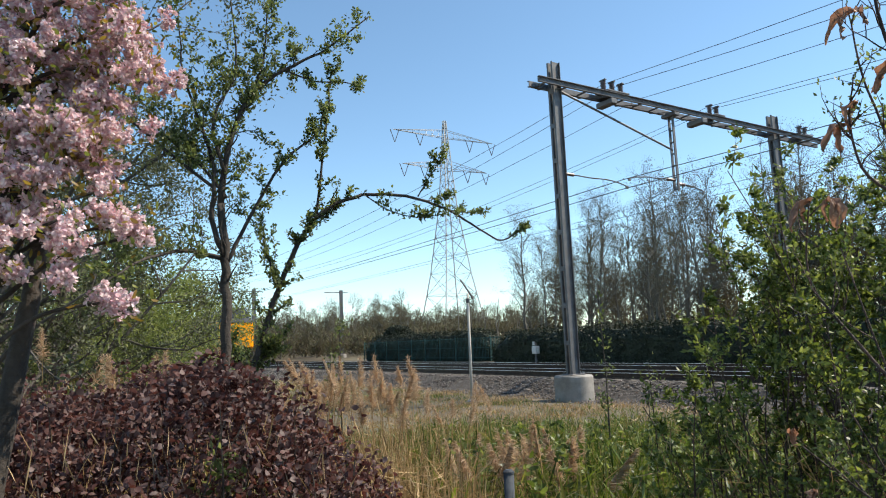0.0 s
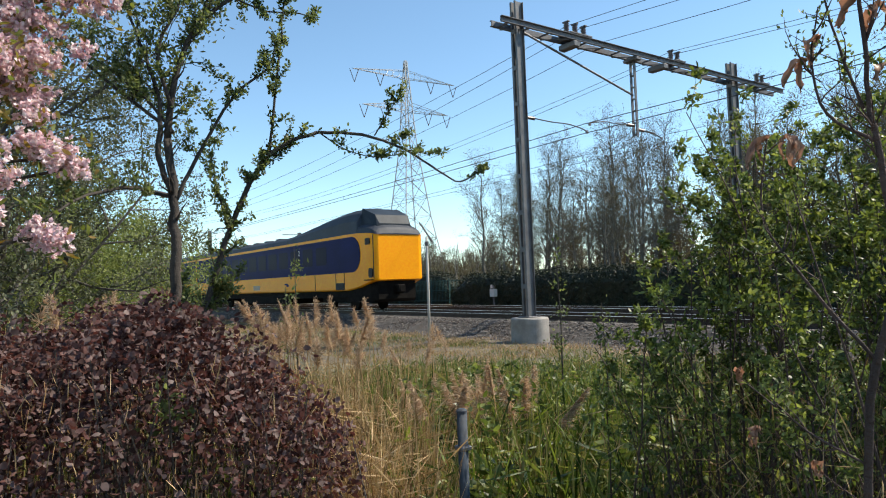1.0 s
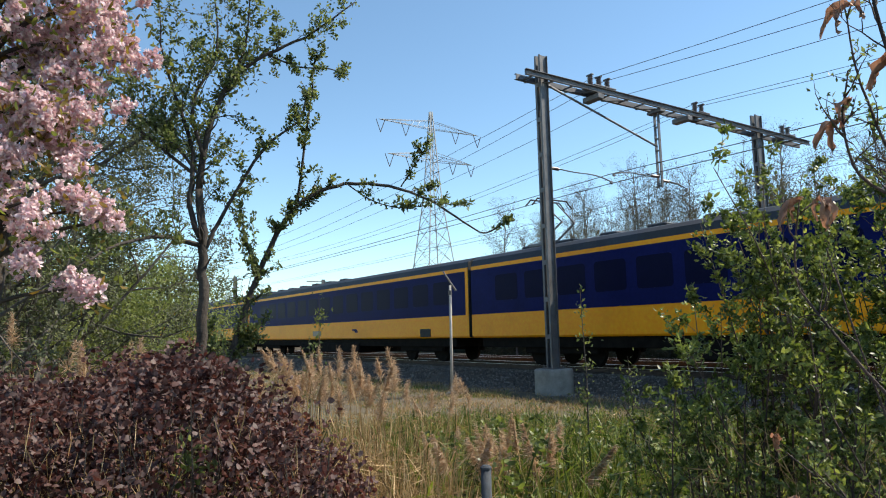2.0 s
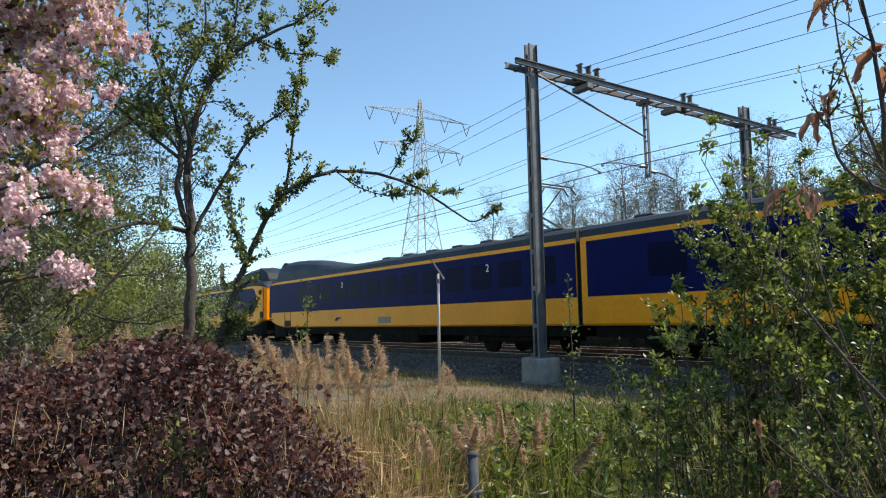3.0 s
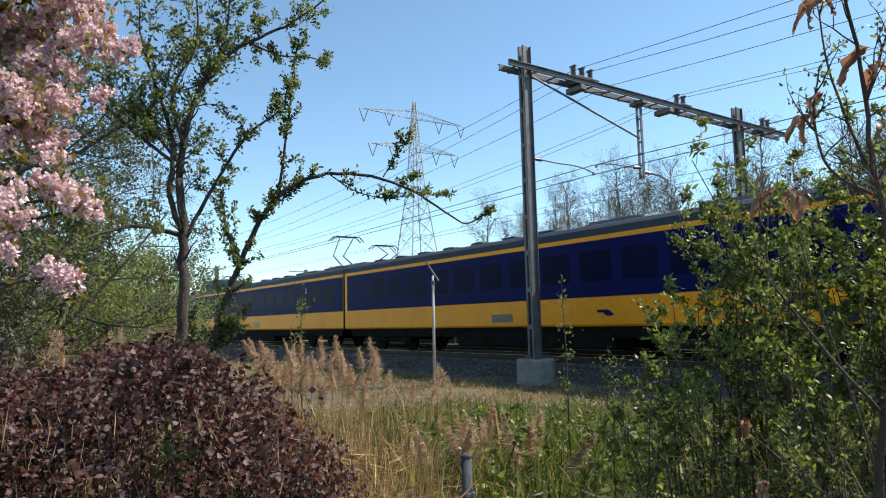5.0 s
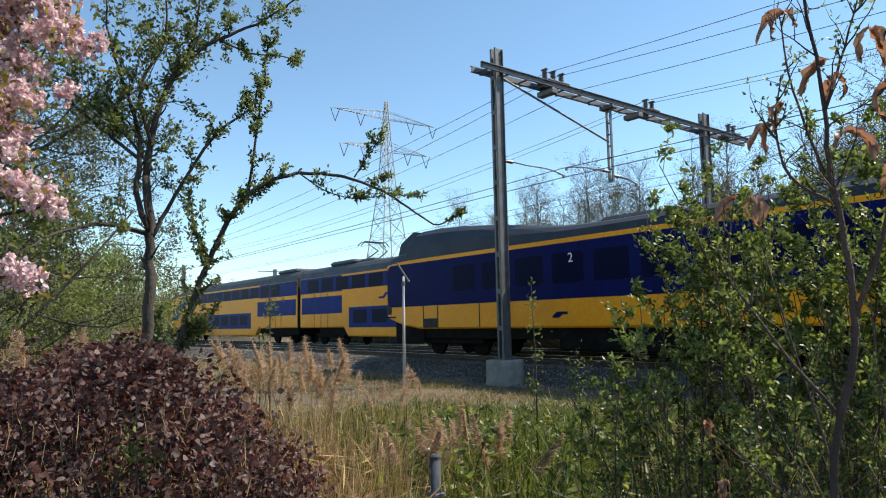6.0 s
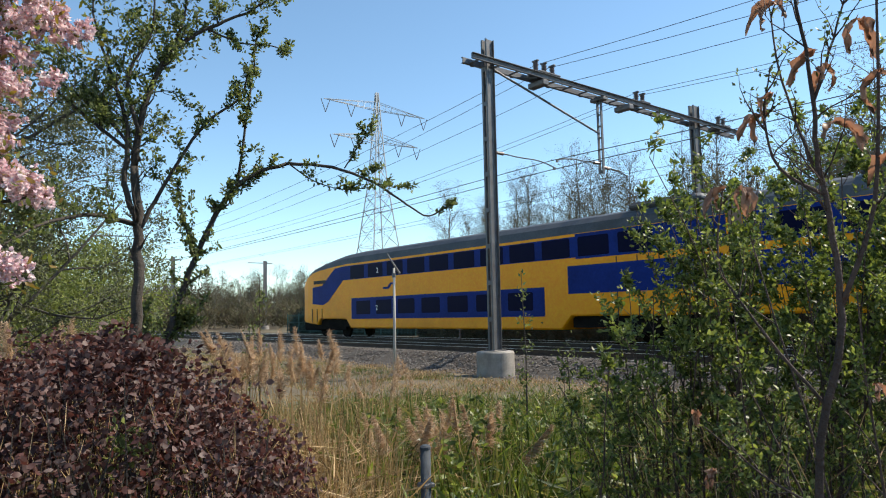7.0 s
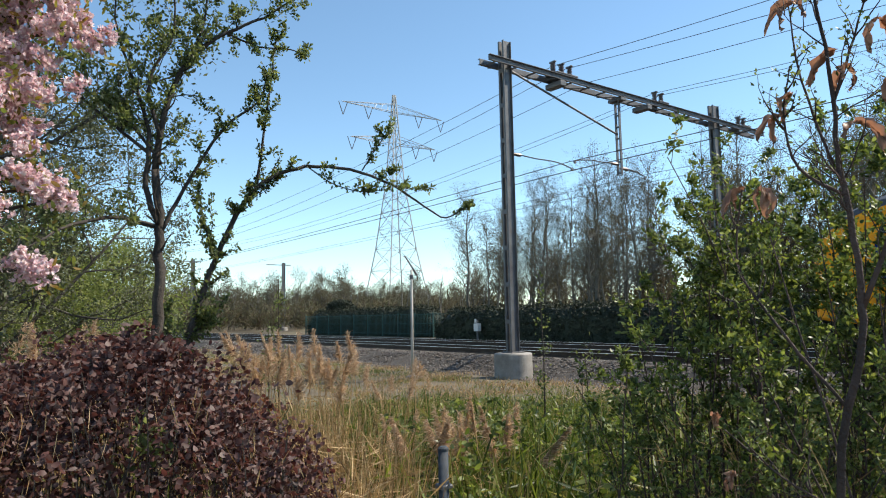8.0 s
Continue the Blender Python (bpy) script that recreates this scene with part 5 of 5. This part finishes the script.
def make_verge():
    rng = np.random.default_rng(71)

    def flat(h):
        return lambda xy: np.full(len(xy), h)

    def sloped(xy):
        d = np.hypot(xy[:, 0], xy[:, 1])
        return np.interp(d, [3, 5, 7, 9, 11.5], [0.8, 0.9, 0.85, 0.7, 0.5])

    def tagstuff(me, label, name):
        tagged(new(name, me), label, "grass", "", "stuff")
    def clumped(place, scale=0.9):
        """Only where a patchy pattern lets it grow."""
        def out(n):
            xy = place(n * 3)
            w = np.array([noise.noise(Vector((p * scale, q * scale, 11))) for p, q in xy])
            return xy[np.argsort(-w + rng.normal(size=len(w)) * 0.22)[:n]]
        return out
    def tufted(place, count, wide):
        """Places gathered in tufts."""
        def out(n):
            c = place(count)
            return c[rng.integers(0, count, n)] + rng.normal(size=(n, 2)) * wide
        return out
    tagstuff(blade_field(rng, 30000, tufted(sector(rng, 8, 61, 3.4, 12.6), 900, 0.11), lambda xy: sloped(xy) * 1.08, 0.021, "grass", "grass", 0.42), "tall fresh green grass in tufts on the verge", "grass")
    tagstuff(blade_field(rng, 13000, sector(rng, 8, 61, 3.2, 12.4), lambda xy: sloped(xy) * 0.7, 0.019, "grass", "grass", 0.4), "lower fresh green grass on the verge", "grass")
    tagstuff(blade_field(rng, 9000, sector(rng, 60, 95, 4.5, 12), sloped, 0.013, "grass", "grass", 0.3), "fresh green grass among dry stalks", "grass")
    tagstuff(blade_field(rng, 2600, clumped(sector(rng, 56.0, 64, 3.4, 5.6), 2.6), flat(1.05), 0.008, "straw", "dry_reeds", 0.22), "pale dry reed stalks standing in a clump", "dry_reeds")
    tagstuff(blade_field(rng, 2600, sector(rng, 55, 64, 3.4, 5.8), flat(0.6), 0.008, "straw", "dry_reeds", 0.38), "bent and broken pale dry reed leaves", "dry_reeds")
    tagstuff(blade_field(rng, 3000, clumped(sector(rng, 56, 75, 5.3, 9.5), 1.5), flat(0.95), 0.008, "straw", "dry_reeds", 0.2), "pale dry reed stalks standing in a clump", "dry_reeds")
    tagstuff(blade_field(rng, 3000, clumped(sector(rng, 76, 97, 5.0, 8.0), 1.2), flat(1.45), 0.009, "straw", "dry_reeds", 0.2), "dry reed stalks under the trees", "dry_reeds")
    tagstuff(blade_field(rng, 4200, clumped(sector(rng, 30, 58, 4.0, 10.0), 1.3), flat(0.85), 0.007, "straw", "dry_reeds", 0.4), "thin dry stalks scattered in the grass", "dry_reeds")
    tagstuff(blade_field(rng, 26000, clumped(lambda n: np.stack([rng.uniform(-45, 0, n), rng.uniform(8.0, 14.2, n)], 1), 0.6), flat(0.2), 0.014, "straw", "dry_grass", 0.8), "short dry grass on the strip beside the ballast", "dry_grass")
    tagstuff(blade_field(rng, 12000, clumped(lambda n: np.stack([rng.uniform(-45, 0, n), rng.uniform(8.0, 13.2, n)], 1), 0.8), flat(0.2), 0.014, "grass", "short_grass", 0.6), "short green grass in patches on the strip", "short_grass")
    # broad-leaved herbs in clumps
    n = 30000
    c = sector(rng, 12, 58, 3.6, 11.0)(330)
    ch = np.interp(np.hypot(c[:, 0], c[:, 1]), [3, 5, 7, 10], [0.85, 0.95, 0.85, 0.5]) * rng.uniform(0.6, 1.1, 330)
    k = rng.integers(0, 330, n)
    f = rng.uniform(0.1, 1, n)
    p = np.column_stack([c[k] + rng.normal(size=(n, 2)) * 0.14 * (1.1 - 0.6 * f)[:, None], -0.58 + ch[k] * f])
    d = unit(rng, n)
    d[:, 2] = np.abs(d[:, 2]) * 0.7
    tagged(new("herbs", blades(p, d, unit(rng, n), rng.uniform(0.04, 0.09, n), rng.uniform(0.02, 0.04, n), "leafbush", "herbs", full=True)), "leafy green nettles and herbs on the verge", "herbs", "", "stuff")
    # feathered reed heads
    spots = [(a, d, 1.48, 1.15) for a, d in zip(rng.normal(66, 2.8, 46), rng.uniform(5.8, 7.6, 46))] + [(a, d, 1.25, 0.8) for a, d in zip(rng.uniform(48, 62, 12), rng.uniform(6.5, 9.0, 12))]
    spots += [(a, d, 1.02, 1.6) for a, d in zip(rng.uniform(47, 58, 20), rng.uniform(4.6, 6.2, 20))] + [(a, d, 1.75, 1.0) for a, d in zip(rng.uniform(77, 88, 14), rng.uniform(5.0, 7.0, 14))]
    for a, d, tall, full in spots:
        x, y = -math.sin(radians(a)) * d, math.cos(radians(a)) * d
        g = ground_z(x, y)
        high = tall * rng.uniform(0.78, 1.06)
        r = thing("reed", "dry reed stalk with a feathered buff plume", "reed", pose(x, y, g), "plumed reeds")
        bend = rng.normal(size=2) * 0.07 * full
        pts = [(0, 0, -0.05), (bend[0] * 0.3, bend[1] * 0.3, high * 0.5), (bend[0], bend[1], high * 0.85), (bend[0] * 1.6, bend[1] * 1.6, high)]
        part("stalk", turned_out(Build().tube(pts, [0.004, 0.0035, 0.003, 0.0015], 4).mesh("stalk", "straw")), "", r)
        m = int(230 * full)
        f = rng.beta(1.1, 1.4, m)
        long = rng.uniform(0.16, 0.3) * (0.6 + 0.4 * full)
        q = np.stack([np.interp(f, [0, 1], [bend[0] * 0.95, bend[0] * 1.7]), np.interp(f, [0, 1], [bend[1] * 0.95, bend[1] * 1.7]), high - long * 0.75 + f * long], 1)
        way = np.array([*(bend * 6 + rng.normal(size=2) * 0.3), 0])
        dd = rng.normal(size=(m, 3)) * 0.5 + [0, 0, 0.35 if full < 1.3 else -0.15] + way * full * (0.6 + 0.5 * f[:, None])
        part("plume", blades(q, dd, unit(rng, m), rng.uniform(0.04, 0.10, m) * full ** 0.5 * (1.2 - 0.75 * f), rng.uniform(0.003, 0.007, m), "plume", "plume"), "", r, "feathered buff seed head")
    # single leafy shoots between path and line
    for x, y, top in ((-4.92, 4.96, 1.62), (-6.4, 2.79, 1.6), (-6.55, 2.75, 1.2), (-4.3, 4.9, 0.95), (-7.5, 1.5, 1.25)):
        s = thing("sapling", "thin upright sapling with small green leaves", "sapling", pose(x, y, -0.6), "saplings on the verge")
        w, tips = Build(), []
        limb(rng, w, tips, [(0, 0, 0), (0.03, 0.01, (top + 0.6) * 0.5), (-0.01, 0.02, top + 0.6)], 0.012, 0.003, 12, 0.16, (), first=0.4)
        part("stem", turned_out(w.mesh("stem", "bark")), "", s)
        part("foliage", rosettes(rng, np.array(tips), 2, 0.05, "leaf", "foliage", 0.03, 0.5, 0.4), "", s)


def make_right_bushes():
    rng = np.random.default_rng(81)
    tall, low = "tall loose bush with small glossy green leaves", "low loose bush of thin twigs with small dark green leaves"
    for cx, cy, wide, top, stems, tufts, size, label in (
        (-2.14, 3.27, 0.08, 1.72, 7, 420, 0.034, tall),
        (-1.95, 3.39, 0.12, 1.95, 10, 760, 0.034, tall),
        (-1.7, 3.51, 0.17, 2.0, 12, 1150, 0.034, tall),
        (-1.42, 3.65, 0.2, 2.02, 14, 1300, 0.034, tall),
        (-1.1, 3.9, 0.3, 2.15, 15, 1450, 0.034, tall),
        (-0.7, 4.3, 0.5, 2.3, 22, 2100, 0.036, tall),
        (-2.28, 3.05, 0.16, 0.95, 7, 190, 0.032, low),
        (-1.95, 2.95, 0.25, 0.95, 8, 260, 0.032, low),
        (-1.5, 2.85, 0.25, 1.1, 8, 260, 0.03, low),
        (-1.05, 2.7, 0.25, 1.15, 8, 300, 0.03, low),
        (-0.52, 2.7, 0.12, 1.9, 10, 500, 0.02, "slender upright bush of thin budding twigs"),
        (-0.72, 2.4, 0.1, 2.0, 9, 420, 0.02, "slender upright bush of thin budding twigs"),
        (-0.26, 2.5, 0.1, 2.1, 10, 400, 0.02, "slender upright bush of thin budding twigs"),
    ):
        t = thing("green_bush", label, "bush", pose(0, 0, 0), "green bushes on the verge")
        w, tips = Build(), []
        for i in range(stems):
            a, o = rng.uniform(0, math.tau), rng.uniform(0.0, 0.22 if wide > 0.12 else 0.07)
            grow(rng, w, tips, np.array([cx + rng.normal() * wide * 0.7, cy + rng.normal() * wide * 0.7, -0.58]), np.array([math.cos(a) * o, math.sin(a) * o, 1.0]), (top + 0.58) * rng.uniform(0.7, 1.04), 0.0085, 2, (13, 3), 0.15, 0.07 if wide > 0.12 else 0.04, 0.03, 0.7, 5, 0.22, 7)
        part("wood", turned_out(w.mesh("wood", "stem")), "", t, "thin brown stems")
        tips = np.array(tips)
        # the lower stems stand nearly bare
        chance = np.clip((tips[:, 2] - 0.15) / 1.2, 0.05, 1.0)
        part("foliage", rosettes(rng, tips[rng.choice(len(tips), tufts, p=chance / chance.sum())], 7, size, "leafbush", "foliage", 0.012, 0.45, 0.42, True), "", t, "small green leaves in tufts")
    m = 3000
    xy = np.stack([rng.uniform(-2.4, -0.1, m), rng.uniform(2.4, 4.2, m)], 1)
    dry = blades(np.column_stack([xy, rng.uniform(-0.5, 0.7, m)]), rng.normal(size=(m, 3)) * 0.6 + [0, 0, 0.7], unit(rng, m), rng.uniform(0.08, 0.26, m), rng.uniform(0.003, 0.006, m), "straw", "dead_twigs")
    tagged(new("dead_twigs", dry), "pale dead twigs and straw tangled in the bushes", "twigs", "", "stuff")
    n = thing("withering_shrub", "bare slender shrub with a few curled brown leaves", "shrub", pose(0, 0, 0))
    w, tips, none = Build(), [], []
    limb(rng, w, none, [(-0.66, 1.45, -0.5), (-0.63, 1.46, 0.78), (-0.58, 1.48, 1.09), (-0.57, 1.49, 1.25), (-0.58, 1.48, 1.43), (-0.59, 1.48, 1.49), (-0.59, 1.48, 1.63), (-0.6, 1.47, 1.79), (-0.62, 1.47, 2.0)], 0.0095, 0.003, 16, 0.16, (2,), first=0.45, bare=True)
    for pts, r in (([(-0.58, 1.48, 1.43), (-0.66, 1.46, 1.5), (-0.68, 1.45, 1.61), (-0.66, 1.45, 1.72)], 0.004), ([(-0.59, 1.48, 1.63), (-0.56, 1.5, 1.73), (-0.52, 1.51, 1.86)], 0.004), ([(-0.57, 1.49, 1.2), (-0.5, 1.5, 1.4), (-0.47, 1.5, 1.7), (-0.46, 1.5, 2.0)], 0.006),
                   ([(-0.6, 1.47, 1.0), (-0.7, 1.43, 1.15), (-0.78, 1.41, 1.3), (-0.76, 1.41, 1.47)], 0.004), ([(-0.62, 1.46, 0.8), (-0.72, 1.42, 0.86), (-0.82, 1.38, 0.95)], 0.003), ([(-0.6, 1.48, 1.5), (-0.66, 1.5, 1.7), (-0.68, 1.5, 1.9)], 0.0035)):
        limb(rng, w, tips, pts, r, 0.0015, 7, 0.12, ())
    part("wood", turned_out(w.mesh("wood", "stem", True)), "", n, "slender brown stems with side twigs")
    tagged(part("budding", rosettes(rng, np.array(tips), 2, 0.014, "leaf", "budding", 0.005, 0.6, 0.5), "", n, "small opening buds"), kind="stuff")
    for x, y, z in [(-0.69, 1.45, 1.62), (-0.66, 1.45, 1.66), (-0.585, 1.49, 1.74), (-0.57, 1.49, 1.7), (-0.65, 1.46, 1.86), (-0.76, 1.41, 1.465), (-0.72, 1.42, 1.46), (-0.80, 1.38, 0.86), (-0.71, 1.42, 0.80), (-0.56, 1.5, 1.58), (-0.83, 1.37, 0.98), (-0.52, 1.5, 1.05), (-0.47, 1.5, 1.66), (-0.5, 1.5, 1.78), (-0.46, 1.5, 1.5)]:
        # two or three shrivelled leaves hang together, bent and crumpled
        for k in range(rng.integers(2, 4)):
            a, c = rng.uniform(0, math.tau), rng.uniform(0.4, 1.4)
            ln, b = rng.uniform(0.034, 0.062) * (1.0 if z > 1.1 else 0.6), Build()
            side = np.array([math.cos(a + 1.57), math.sin(a + 1.57), rng.normal() * 0.4])
            twist, rows, o = rng.normal() * 0.8, [], np.array([x, y, z])
            for r in range(8):
                f = r / 7
                q = np.array([math.cos(a) * math.sin(c * f * 2) / (2 * c), math.sin(a) * math.sin(c * f * 2) / (2 * c), -(1 - math.cos(c * f * 2)) / (2 * c) - 0.35 * f]) * ln * 1.2
                wd = ln * 0.2 * math.sin(math.pi * (0.08 + 0.88 * f)) ** 0.7
                sd = side * math.cos(twist * f) + np.array([0, 0, 1.0]) * math.sin(twist * f)
                up = np.array([math.cos(a) * 0.3, math.sin(a) * 0.3, 1.0]) * wd * 0.7
                rows.append([o + q + e * sd * wd + abs(e) * up * 1.5 + rng.normal(size=3) * 0.003 for e in (-1, -0.5, 0, 0.5, 1)])
            b.loft(rows, caps=False, closed=False)
            part("curled_leaf", b.mesh("curled_leaf", "withered", True), "", n, "curled orange-brown leaf")


make_hedge()
make_woods()
make_young_tree()
make_cherry()
make_backing_trees()
make_maroon_shrub()
make_verge()
make_right_bushes()

motions()
